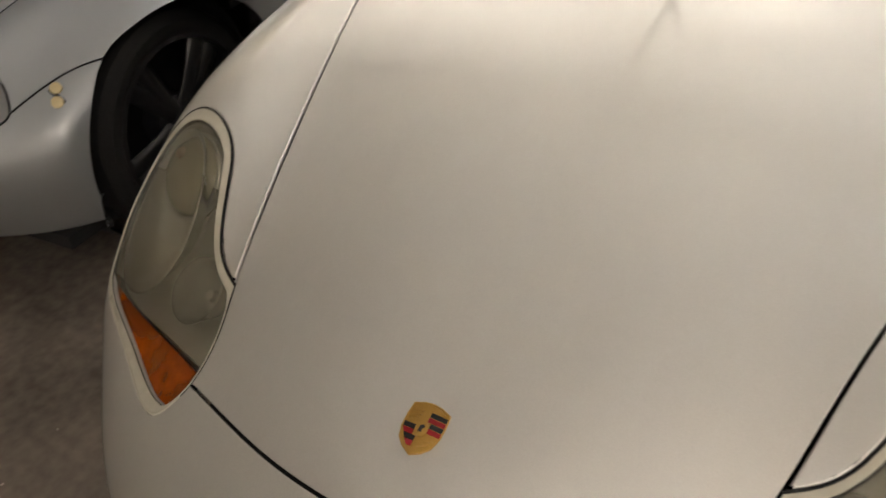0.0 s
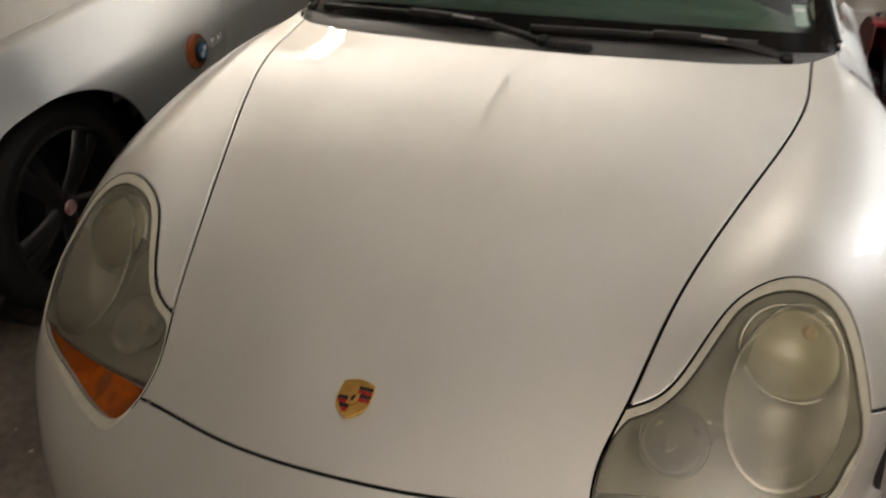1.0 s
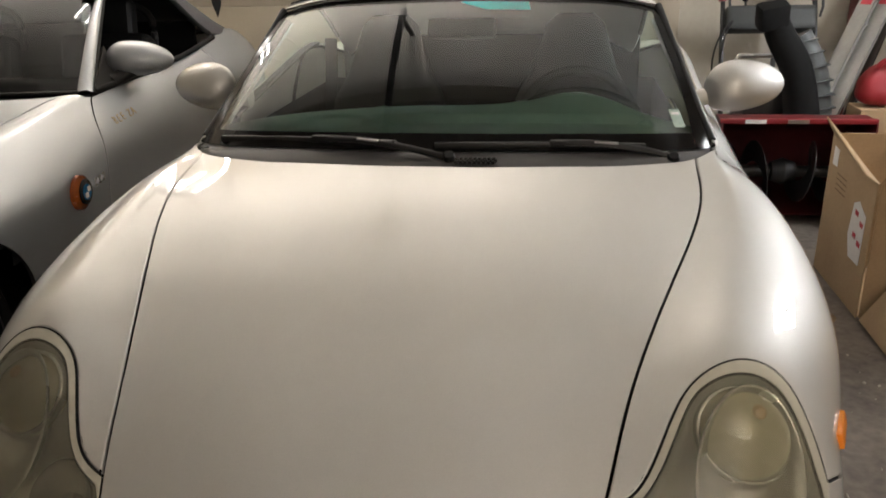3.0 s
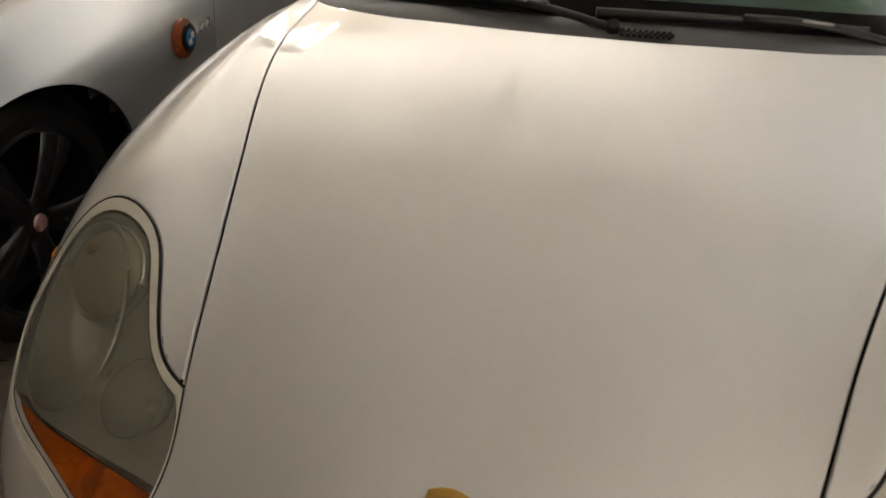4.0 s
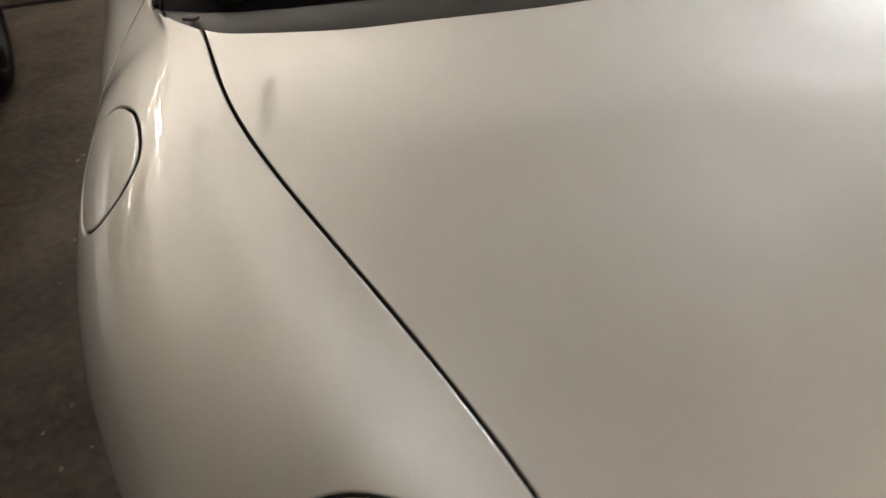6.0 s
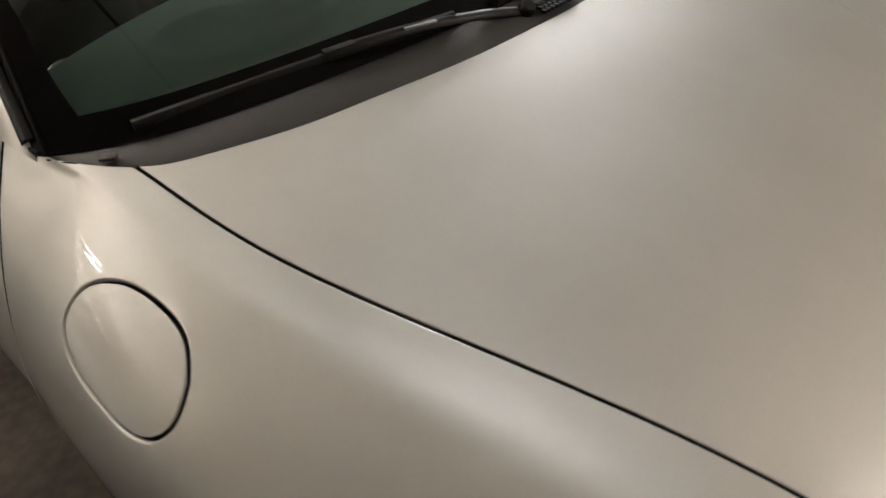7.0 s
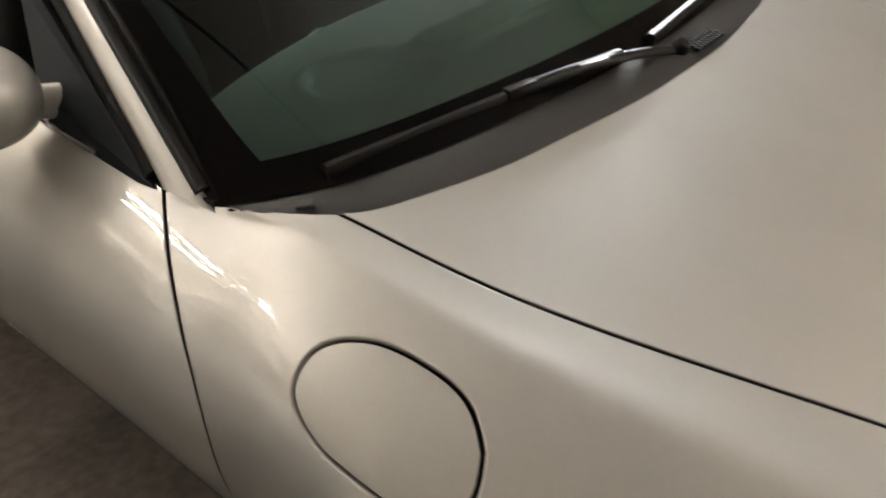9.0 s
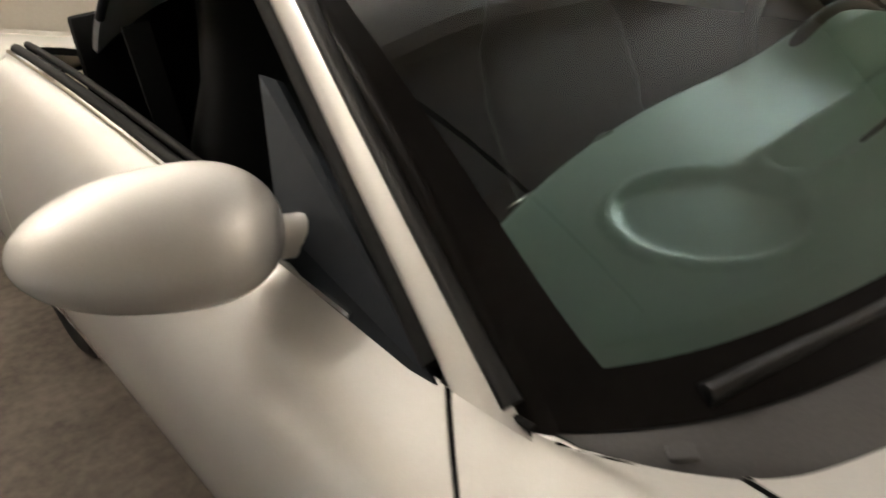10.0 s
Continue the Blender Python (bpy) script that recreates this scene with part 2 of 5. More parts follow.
def inside(pts, poly):
    x, y = pts[:, 0], pts[:, 1]
    c = np.zeros(len(pts), bool)
    for a, b in zip(poly, np.roll(poly, -1, 0)):
        hit = (a[1] > y) != (b[1] > y)
        with np.errstate(divide="ignore", invalid="ignore"):
            c ^= hit & (x < (b[0] - a[0]) * (y - a[1]) / (b[1] - a[1]) + a[0])
    return c


def edge_distance(pts, poly):
    d = np.full(len(pts), 9.0)
    for a, b in zip(poly, np.roll(poly, -1, 0)):
        ab = b - a
        t = np.clip(((pts - a) @ ab) / (ab @ ab + 1e-12), 0, 1)
        d = np.minimum(d, np.linalg.norm(pts - a - t[:, None] * ab, axis=1))
    return d


def dense(poly, step=0.05):
    out = []
    poly = np.asarray(poly, float)
    for a, b in zip(poly, np.roll(poly, -1, 0)):
        L = np.linalg.norm(b - a)
        if L < 1e-5:
            continue
        k = max(int(math.ceil(L / step)), 1)
        out += [a + (b - a) * i / k for i in range(k)]
    return np.array(out)


def panel(skin, outline, holes=(), step=0.1, gap=0.0025, hem=0.016, lift=0.0, rim_step=0.045, turn=0.0018, roll=0.0012):
    """A sheet-metal panel cut out of a skin: its outline is a loop in (s, v); edges are turned down into the joint."""
    loops = [dense(outline, rim_step)] + [dense(h, rim_step) for h in holes]
    for k, lp in enumerate(loops):
        area = np.sum(lp[:, 0] * np.roll(lp[:, 1], -1) - np.roll(lp[:, 0], -1) * lp[:, 1])
        if (area < 0) == (k == 0):
            loops[k] = lp[::-1]
    lo, hi = loops[0].min(0), loops[0].max(0)
    g = np.stack(np.meshgrid(np.arange(math.floor(lo[0] / step) * step, hi[0], step), np.arange(math.floor(lo[1] / step) * step, hi[1], step), indexing="ij"), -1).reshape(-1, 2)
    keep = inside(g, loops[0])
    for h in loops[1:]:
        keep &= ~inside(g, h)
    g = g[keep]
    for lp in loops:
        g = g[edge_distance(g, lp) > 0.8 * rim_step]
    rim = np.concatenate(loops)
    edges, at = [], 0
    for lp in loops:
        edges += [(at + i, at + (i + 1) % len(lp)) for i in range(len(lp))]
        at += len(lp)
    sv = np.concatenate([rim, g])
    vs, _, fs, orig, _, _ = delaunay_2d_cdt([Vector(p) for p in sv], edges, [], 0, 1e-7)
    uv = np.array([(p.x, p.y) for p in vs])
    tri = np.array([f[:] for f in fs])
    mid = uv[tri].mean(1)
    ok = inside(mid, loops[0])
    for h in loops[1:]:
        ok &= ~inside(mid, h)
    tri = tri[ok]
    where = {}
    for i, ids in enumerate(orig):
        for q in ids:
            where[q] = i
    pos, nor = skin.at(uv), skin.normal(uv)
    pos = pos + nor * lift
    verts, norms, faces, dark_faces = list(pos), list(nor), [tuple(t) for t in tri], []
    at = 0
    for lp in loops:
        ids = [where[at + i] for i in range(len(lp))]
        at += len(lp)
        ring = pos[ids]
        t = np.roll(ring, -1, 0) - np.roll(ring, 1, 0)
        t /= np.linalg.norm(t, axis=1)[:, None] + 1e-12
        n = nor[ids]
        inn = np.cross(n, t)
        inn /= np.linalg.norm(inn, axis=1)[:, None] + 1e-12
        b1 = len(verts)
        for k, i in enumerate(ids):
            verts[i] = ring[k] + inn[k] * (gap + roll)
        verts += list(ring + inn * (gap + roll * 0.3) - n * roll * 0.3)
        norms += list((n - inn) / 1.414)
        b2 = len(verts)
        verts += list(ring + inn * gap - n * min(max(turn, roll), hem))
        norms += list(-inn)
        b3 = len(verts)
        verts += list(ring + inn * (gap + 0.001) - n * hem)
        norms += list(-inn)
        m = len(ids)
        for k in range(m):
            j = (k + 1) % m
            faces.append((ids[k], b1 + k, b1 + j, ids[j]))
            faces.append((b1 + k, b2 + k, b2 + j, b1 + j))
            faces.append((b2 + k, b3 + k, b3 + j, b2 + j))
            dark_faces.append(len(faces) - 1)
    me = bpy.data.meshes.new("panel")
    me.from_pydata([tuple(p) for p in verts], [], faces)
    me.polygons.foreach_set("use_smooth", [True] * len(faces))
    me["joint_faces"] = dark_faces
    me.normals_split_custom_set_from_vertices([tuple(p) for p in norms])
    return me


def mirrored(loop):
    return np.asarray(loop) * np.array([-1, 1])


def thicken(bm, thick):
    """Gives an open sheet depth against its normals, with closed edges."""
    bm.normal_update()
    n = len(bm.verts)
    old_f = [[v.index for v in f.verts] for f in bm.faces]
    bm.verts.index_update()
    old_f = [[v.index for v in f.verts] for f in bm.faces]
    rim = [(e.verts[0].index, e.verts[1].index) for e in bm.edges if len(e.link_faces) == 1]
    back = [bm.verts.new(v.co - v.normal * thick) for v in list(bm.verts)]
    bm.verts.ensure_lookup_table()
    for f in old_f:
        bm.faces.new([back[i] for i in reversed(f)])
    front = [bm.verts[i] for i in range(n)]
    for a, c in rim:
        bm.faces.new((front[a], front[c], back[c], back[a]))
    bmesh.ops.recalc_face_normals(bm, faces=bm.faces[:])
    return bm


def plate(points, thick):
    bm = bmesh.new()
    bm.faces.new([bm.verts.new(p) for p in points])
    return thicken(bm, thick)


def grid_bm(rows, closed=False, thick=0.0):
    """A smooth sheet over rows of points (n x m x 3); thick gives it depth against its normal."""
    rows = np.asarray(rows, float)
    n, m = rows.shape[:2]
    bm = bmesh.new()
    v = [[bm.verts.new(p) for p in r] for r in rows]
    for i in range(n - 1):
        for j in range(m - (0 if closed else 1)):
            bm.faces.new((v[i][j], v[i][(j + 1) % m], v[i + 1][(j + 1) % m], v[i + 1][j]))
    if thick:
        thicken(bm, thick)
    return smooth(bm, 50)

# ---------------------------------------------------------------- garage
X0, X1, Y0, Y1, TOP = -4.3, 2.75, -3.2, 4.75, 3.0
WALL = surface("painted_plasterboard", (0.36, 0.32, 0.26), (0.44, 0.40, 0.33), 0.8, big=0.9, fine=30, bump=0.15)
CEILING = surface("ceiling_paint", (0.70, 0.68, 0.64), (0.78, 0.76, 0.72), 0.85, big=1.2, fine=40, bump=0.2)
DOOR_PAINT = surface("garage_door_paint", (0.33, 0.28, 0.21), (0.40, 0.345, 0.265), 0.6, big=1.1, fine=80, bump=0.1)
CONCRETE = surface("oil_stained_concrete", (0.062, 0.049, 0.040), (0.235, 0.195, 0.158), 0.75, big=3.4, fine=30, bump=0.5, fine_amount=0.4)


def slab(name, x0, x1, y0, y1, z0, z1, material):
    bm = box_bm(x1 - x0, y1 - y0, z1 - z0, pose((x0 + x1) / 2, (y0 + y1) / 2, (z0 + z1) / 2))
    return tagged(part(name, bm, material), kind="structure")


tagged(slab("floor", X0 - 0.15, X1 + 0.15, Y0 - 0.15, Y1 + 0.15, -0.12, 0.0, CONCRETE), "bare concrete garage floor with dark oil stains", "floor")
tagged(slab("ceiling", X0 - 0.15, X1 + 0.15, Y0 - 0.15, Y1 + 0.15, TOP, TOP + 0.12, CEILING), "off-white garage ceiling", "ceiling")
tagged(slab("wall_west", X0 - 0.15, X0, Y0, Y1, 0, TOP, WALL), "beige painted garage side wall", "wall")
tagged(slab("wall_east", X1, X1 + 0.15, Y0, Y1, 0, TOP, WALL), "beige painted garage side wall", "wall")
tagged(slab("wall_south", X0 - 0.15, X1 + 0.15, Y0 - 0.15, Y0, 0, TOP, WALL), "beige painted inner garage wall", "wall")
tagged(slab("trim_floor_joint", 0.95, X1, 3.022, 3.036, 0.0, 0.003, RUBBER), "dark filled expansion joint across the concrete floor", "floor joint")
# the wall with the big door: two piers and a lintel, the door between
DX0, DX1, DH = -3.9, 1.05, 2.15
wall_n = tagged(slab("wall_north", X0 - 0.15, DX0, Y1, Y1 + 0.15, 0, TOP, WALL), "beige wall beside the garage door", "wall")
tagged(slab("wall_north_pier", DX1, X1 + 0.15, Y1, Y1 + 0.15, 0, TOP, WALL), "beige wall behind the stored tools", "wall")
tagged(slab("wall_north_lintel", DX0, DX1, Y1, Y1 + 0.15, DH, TOP, WALL), "beige wall above the garage door", "wall")
garage_door = tagged(new("door_1"), "closed beige sectional garage door", "garage door", kind="structure")
for k in range(4):
    z0 = 0.02 + k * 0.532
    part("panel", box_bm(DX1 - DX0 - 0.002, 0.04, 0.529, pose((DX0 + DX1) / 2, Y1 + 0.0215, z0 + 0.263), bevel=0.004), DOOR_PAINT, garage_door)

# ---------------------------------------------------------------- lamps
TUBE = glowing("lit_tube", (1.0, 0.95, 0.88), 16.0)
HANG = 0.85
FIXTURE = surface("white_enamel", (0.7, 0.7, 0.68), (0.8, 0.8, 0.78), 0.4)


def tube_light(x, y, length, covered, turn=90):
    """A hanging twin-tube fixture across the garage; a covered one, added to fill the room, has its tray under the
    tubes and shines up only.
    """
    text = "added unseen uplighter with a closed white enamel tray" if covered else "hanging twin-tube strip light with a white enamel spine"
    t = thing("ceiling_light", (x, y, TOP), text, "ceiling light", "ceiling lights", turn=turn, local=True)
    wide, drop = (0.24, -0.045) if covered else (0.06, 0.015)
    part("tray", box_bm(wide, length, 0.05, pose(0, 0, -HANG + drop), bevel=0.008), FIXTURE, t)
    for dy in (-0.4, 0.4):
        part("hanger", box_bm(0.012, 0.012, HANG + 0.02, pose(0, dy * length, -HANG / 2 - 0.01)), FIXTURE, t)
    for dx in (-0.06, 0.06):
        part("tube", lathe([(0, -length / 2 + 0.03), (0.013, -length / 2 + 0.03), (0.013, length / 2 - 0.03), (0, length / 2 - 0.03)], 12, pose(dx, 0, -HANG + (0.0 if covered else -0.025), 90)), TUBE, t, "lit white tube")
    return t


LAMP_COLOUR = (1.0, 0.90, 0.83)
# Added fill, all unseen: three uplighters at the north, one strip at the south.
for lx, ly, covered, down, up in ((-3.10, 4.30, True, 0, 7), (-1.70, 4.05, True, 0, 5.5), (-0.30, 4.05, True, 0, 5), (2.0, -1.7, False, 1.5, 24)):
    tube_light(lx, ly, 1.22, covered)
    if down:
        area_lamp("added_fill_glow", (lx, ly, TOP - HANG - 0.065), (lx, ly, 0), 1.2, 0.12, down, LAMP_COLOUR)
    area_lamp("added_fill_glow", (lx, ly, TOP - HANG + 0.05), (lx, ly, 9), 1.2, 0.12, up, LAMP_COLOUR)

tube_light(-1.84, 3.36, 0.42, False, 0)

# ---------------------------------------------------------------- window in the side wall, ceiling beam, door opener rail
DAY_PANE = glowing("lit_frosted_pane", (0.95, 0.97, 1.0), 18.0)
WHITE_PAINT = surface("white_gloss_paint", (0.68, 0.67, 0.64), (0.8, 0.79, 0.76), 0.35)
window_1 = tagged(new("window_1"), "small bright two-pane side window in a white frame", "window", kind="structure")
for k, wy in enumerate((2.82, 3.18)):
    part("pane", box_bm(0.012, 0.31, 0.62, pose(X1 - 0.03, wy, 1.78)), DAY_PANE, window_1)
for wy in (2.63, 3.00, 3.37):
    part("window_frame", box_bm(0.05, 0.05, 0.74, pose(X1 - 0.026, wy, 1.78), bevel=0.006), WHITE_PAINT, window_1)
for wz in (1.44, 1.80, 2.12):
    part("window_frame", box_bm(0.044, 0.70, 0.045 if wz != 1.80 else 0.025, pose(X1 - 0.028, 3.00, wz), bevel=0.006), WHITE_PAINT, window_1)
RAIL = surface("galvanised_rail", (0.03, 0.03, 0.03), (0.06, 0.058, 0.055), 0.5, metal=0.4)
opener = thing("door_opener", (-0.64, 2.0, TOP), "dark steel garage door opener rail under the ceiling", "door opener")
part("rail", box_bm(0.04, 2.4, 0.05, pose(-0.64, 2.15, 2.64), bevel=0.006), RAIL, opener)
for hy in (1.2, 3.2):
    part("hanger", box_bm(0.03, 0.03, 0.36, pose(-0.64, hy, TOP - 0.18)), RAIL, opener)
beam = tagged(slab("trim_beam", X0, X1, 2.34, 2.48, TOP - 0.34, TOP, CEILING), "boxed ceiling beam across the garage", "beam")

# framed board and hinge plate on the big door
BROWN_WOOD = surface("brown_frame_wood", (0.055, 0.037, 0.025), (0.10, 0.066, 0.045), 0.55, aniso=(1, 6, 6), fine=40)
board = thing("framed_board", (-1.80, Y1, 1.45), "long white board in a brown wooden frame on the garage door", "board", local=True)
board.matrix_basis = pose(-1.80, Y1 - 0.012, 1.74, 0, 0.4, 0)
part("sheet", box_bm(2.94, 0.012, 0.5, pose(0, 0, 0)), surface("white_sheet", (0.66, 0.65, 0.62), (0.74, 0.73, 0.70), 0.5), board)
for z in (-0.25, 0.25):
    part("rail", box_bm(3.0, 0.035, 0.036, pose(0, -0.012, z), bevel=0.005), BROWN_WOOD, board)
for x in (-1.475, 1.475):
    part("stile", box_bm(0.05, 0.033, 0.45, pose(x, -0.012, 0), bevel=0.005), BROWN_WOOD, board)
hinge = thing("hinge_plate", (-1.98, Y1, 1.11), "black diamond-shaped decorative hinge plate on the garage door", "hinge")
part("plate", plate([(-1.98 + x, Y1 + 0.0, 1.11 + z) for x, z in ((0, -0.10), (0.03, -0.02), (0.035, 0.01), (0, 0.10), (-0.035, 0.01), (-0.03, -0.02))], 0.012), BLACK_PLASTIC, hinge)
STUD = surface("bare_timber", (0.32, 0.23, 0.14), (0.48, 0.37, 0.24), 0.7, aniso=(8, 8, 0.8), fine=30)
for x in (-3.62, -3.48):
    t = thing("timber_stud", (x, Y1, 0), "bare upright timber stud against the wall", "timber", "timber studs")
    part("stud", box_bm(0.045, 0.09, 2.3, pose(x, Y1 - 0.046, 1.15), bevel=0.004), STUD, t)

# ---------------------------------------------------------------- silver mid-engined sports car
# lengthwise feature lines, nose to tail
BODY = Skin([
    # centre line
    [(0, .16, .19), (0, .05, .42), (0, .225, .574), (0, .37, .631), (0, .58, .706), (0, .89, .794), (0, 1.19, .862), (0, 1.40, .907), (0, 1.69, .95), (0, 2.5, .95), (0, 3.25, .955), (0, 3.95, .84), (0, 4.30, .66)],
    # middle of the lid
    [(.25, .19, .19), (.22, .08, .42), (.19, .248, .566), (.195, .39, .632), (.215, .60, .711), (.265, .905, .796), (.32, 1.22, .862), (.335, 1.44, .905), (.37, 1.70, .945), (.40, 2.5, .945), (.40, 3.25, .955), (.37, 3.95, .84), (.30, 4.28, .66)],
    # edge of the lid
    [(.50, .27, .19), (.44, .17, .42), (.366, .30, .555), (.388, .438, .628), (.437, .625, .717), (.535, .92, .794), (.633, 1.25, .852), (.658, 1.502, .888), (.678, 1.72, .905), (.62, 2.5, .93), (.58, 3.25, .96), (.52, 3.93, .85), (.43, 4.26, .67)],
    # crown of the wing
    [(.66, .40, .20), (.62, .31, .42), (.53, .345, .53), (.535, .485, .655), (.59, .655, .764), (.665, .92, .809), (.72, 1.25, .851), (.722, 1.51, .877), (.739, 1.757, .884), (.760, 2.5, .978), (.77, 3.15, 1.01), (.68, 3.90, .88), (.55, 4.22, .68)],
    # shoulder
    [(.76, .55, .21), (.745, .455, .42), (.678, .415, .535), (.705, .52, .612), (.728, .665, .70), (.795, .92, .747), (.830, 1.26, .790), (.832, 1.50, .797), (.836, 1.755, .790), (.852, 2.5, .86), (.865, 3.2, .87), (.80, 3.85, .74), (.70, 4.15, .60)],
    # widest line
    [(.82, .66, .22), (.80, .60, .42), (.765, .56, .485), (.785, .62, .53), (.81, .72, .555), (.868, .95, .59), (.897, 1.26, .60), (.888, 1.50, .58), (.885, 1.755, .58), (.885, 2.5, .58), (.89, 3.30, .60), (.86, 3.85, .55), (.78, 4.12, .50)],
    # sill
    [(.83, .70, .20), (.815, .66, .33), (.80, .66, .34), (.81, .70, .33), (.825, .80, .30), (.825, .98, .27), (.795, 1.26, .262), (.77, 1.49, .262), (.755, 1.755, .262), (.755, 2.5, .26), (.80, 3.30, .28), (.82, 3.80, .28), (.74, 4.10, .30)],
])
AXLE_F, AXLE_R, HUB = 0.93, 3.56, 0.315

sports_car = thing("sports_car", (0, 2.1, 0), "silver two-seat sports car with a grey canvas roof raised", "car")


def lid_edge(v0, v1, n=30):
    return [(2.0, v) for v in np.linspace(v0, v1, n)]


# outlines on the skin
rear_lid = BODY.find(curve_through([(0, 1.355, .897), (.132, 1.358, .897), (.263, 1.374, .897), (.36, 1.390, .8965), (.46, 1.411, .896), (.579, 1.453, .894), (.63, 1.478, .891), (.658, 1.502, .888)], 36))
rear_lid[-1] = (2.0, 7.0)
rear_lid[0, 0] = 0
lid_right = [(s, 2.0) for s in np.linspace(0, 2, 25)] + lid_edge(2, 7, 60)[1:] + list(rear_lid[::-1])[1:]
lid_loop = np.array(lid_right + [(-s, v) for s, v in lid_right[::-1]][1:-1])
LAMP_TOP = curve_through([(.388, .438, .628), (.446, .485, .639), (.489, .556, .698), (.531, .622, .738), (.609, .665, .765), (.695, .645, .738), (.745, .548, .63)], 36)
lamp_arc = BODY.find(LAMP_TOP)
lamp_arc[0] = (2, 3)
lamp_low = BODY.find(curve_through([(.745, .548, .63), (.72, .465, .575), (.668, .408, .545), (.56, .335, .515), (.47, .285, .503), (.401, .262, .505), (.372, .285, .54)], 24))
lamp_loop = np.array(lid_edge(2, 3, 12) + list(lamp_arc[1:]) + list(lamp_low[1:]))


def arch(y, r, a0, a1, n=24):
    p = [(y + r * math.cos(radians(a)), HUB + r * math.sin(radians(a))) for a in np.linspace(a0, a1, n)]
    return BODY.find(p, axes=(1, 2), s_from=3.6)


SEAM = 140
arch_f = arch(AXLE_F, 0.345, -8, SEAM)
arch_front = arch(AXLE_F, 0.345, SEAM, 188, 10)
arch_r = arch(AXLE_R, 0.355, -10, 190, 30)
door_front = BODY.find(curve_through([(.739, 1.757, .884), (.79, 1.69, .832), (.824, 1.638, .796), (.853, 1.591, .759), (.877, 1.547, .709), (.889, 1.516, .619), (.875, 1.50, .48), (.83, 1.50, .36), (.77, 1.50, .262)], 36))
door_front[0] = (3, 8)
door_front[-1, 0] = 6
cowl_edge = BODY.find(curve_through([(.658, 1.502, .888), (.684, 1.534, .891), (.704, 1.57, .891), (.7225, 1.625, .886), (.728, 1.664, .882), (.7345, 1.71, .881), (.739, 1.757, .884)], 13))
cowl_edge[0], cowl_edge[-1] = (2, 7), (3, 8)
FLAP = curve_through([(.797, 1.175, .803), (.770, 1.215, .826), (.764, 1.271, .838), (.768, 1.317, .842), (.778, 1.353, .840), (.800, 1.389, .829), (.826, 1.401, .807), (.846, 1.391, .783), (.861, 1.346, .761), (.864, 1.291, .751), (.864, 1.242, .746), (.858, 1.201, .748), (.846, 1.175, .760), (.825, 1.164, .779), (.797, 1.175, .803)], 57)[:-1]
flap_loop = BODY.find(FLAP)
seam_line = np.array([lamp_arc[-1] + (arch_f[-1] - lamp_arc[-1]) * t for t in np.linspace(0, 1, 10)])
sill_front = [(6.0, v) for v in np.linspace(door_front[-1, 1], arch_f[0, 1], 12)]
wing_loop = np.array(lid_edge(3, 7, 50) + list(cowl_edge[1:]) + list(door_front[1:]) + sill_front[1:] + list(arch_f) + list(seam_line[::-1][1:]) + list(lamp_arc[::-1][1:-1]))
bumper_half = [(s, 2.0) for s in np.linspace(0, 2, 20)] + list(lamp_low[::-1]) + list(seam_line[1:]) + list(arch_front[1:]) + [(6.0, 0.6), (6.0, 0.0)] + [(s, 0.0) for s in np.linspace(5.8, 0, 30)]
bumper_loop = np.array(bumper_half + [(-s, v) for s, v in bumper_half[::-1]][1:-1])
door_rear = BODY.find(curve_through([(.766, 2.98, 1.004), (.856, 2.95, .85), (.878, 2.93, .70), (.886, 2.90, .58), (.845, 2.80, .38), (.765, 2.72, .262)], 16))
door_rear[0, 0], door_rear[-1, 0] = 3.0, 6.0
belt = [(3.0, v) for v in np.linspace(8, door_rear[0, 1], 16)]
door_loop = np.array(belt + list(door_rear[1:]) + [(6.0, v) for v in np.linspace(door_rear[-1, 1], door_front[-1, 1], 14)][1:] + list(door_front[::-1][1:-1]))
v_deck = door_rear[0, 1]
rear_half = [(s, v_deck) for s in np.linspace(0, 3, 16)] + list(door_rear[1:]) + [(6.0, arch_r[-1, 1] - 0.02)] + list(arch_r[::-1]) + [(6.0, 12.0)] + [(s, 12.0) for s in np.linspace(5.8, 0, 20)]
rear_loop = np.array(rear_half + [(-s, v) for s, v in rear_half[::-1]][1:-1])

part("luggage_lid", panel(BODY, lid_loop, step=0.08, gap=0.0026), SILVER, sports_car, "smooth silver front luggage lid")
for side in (1, -1):
    m = (lambda lp: np.asarray(lp)) if side == 1 else mirrored
    part("front_wing", panel(BODY, m(wing_loop), [m(flap_loop)] if side == -1 else [], step=0.08, gap=0.0016, turn=0.007, roll=0.004), SILVER, sports_car)
    part("door_skin", panel(BODY, m(door_loop), step=0.1), SILVER, sports_car)
part("fuel_flap", panel(BODY, mirrored(flap_loop), step=0.06, rim_step=0.03), SILVER, sports_car, "egg-shaped silver fuel filler flap")
part("front_bumper", panel(BODY, bumper_loop, step=0.1), SILVER, sports_car)
part("rear_body", panel(BODY, rear_loop, step=0.12), SILVER, sports_car)
# Added silver tubes that stand for the bright reflection rim along the sills.
for side in (1, -1):
    rim_line = BODY.at([(5.97, v) for v in np.linspace(6.9, 10.2, 24)]) * np.array([side, 1, 1]) + np.array([side * .006, 0, .004])
    part("sill_rim_glint", tube([tuple(p) for p in rim_line], .007, 8), SILVER, sports_car, "thin silver tube added for the bright line along the sill")
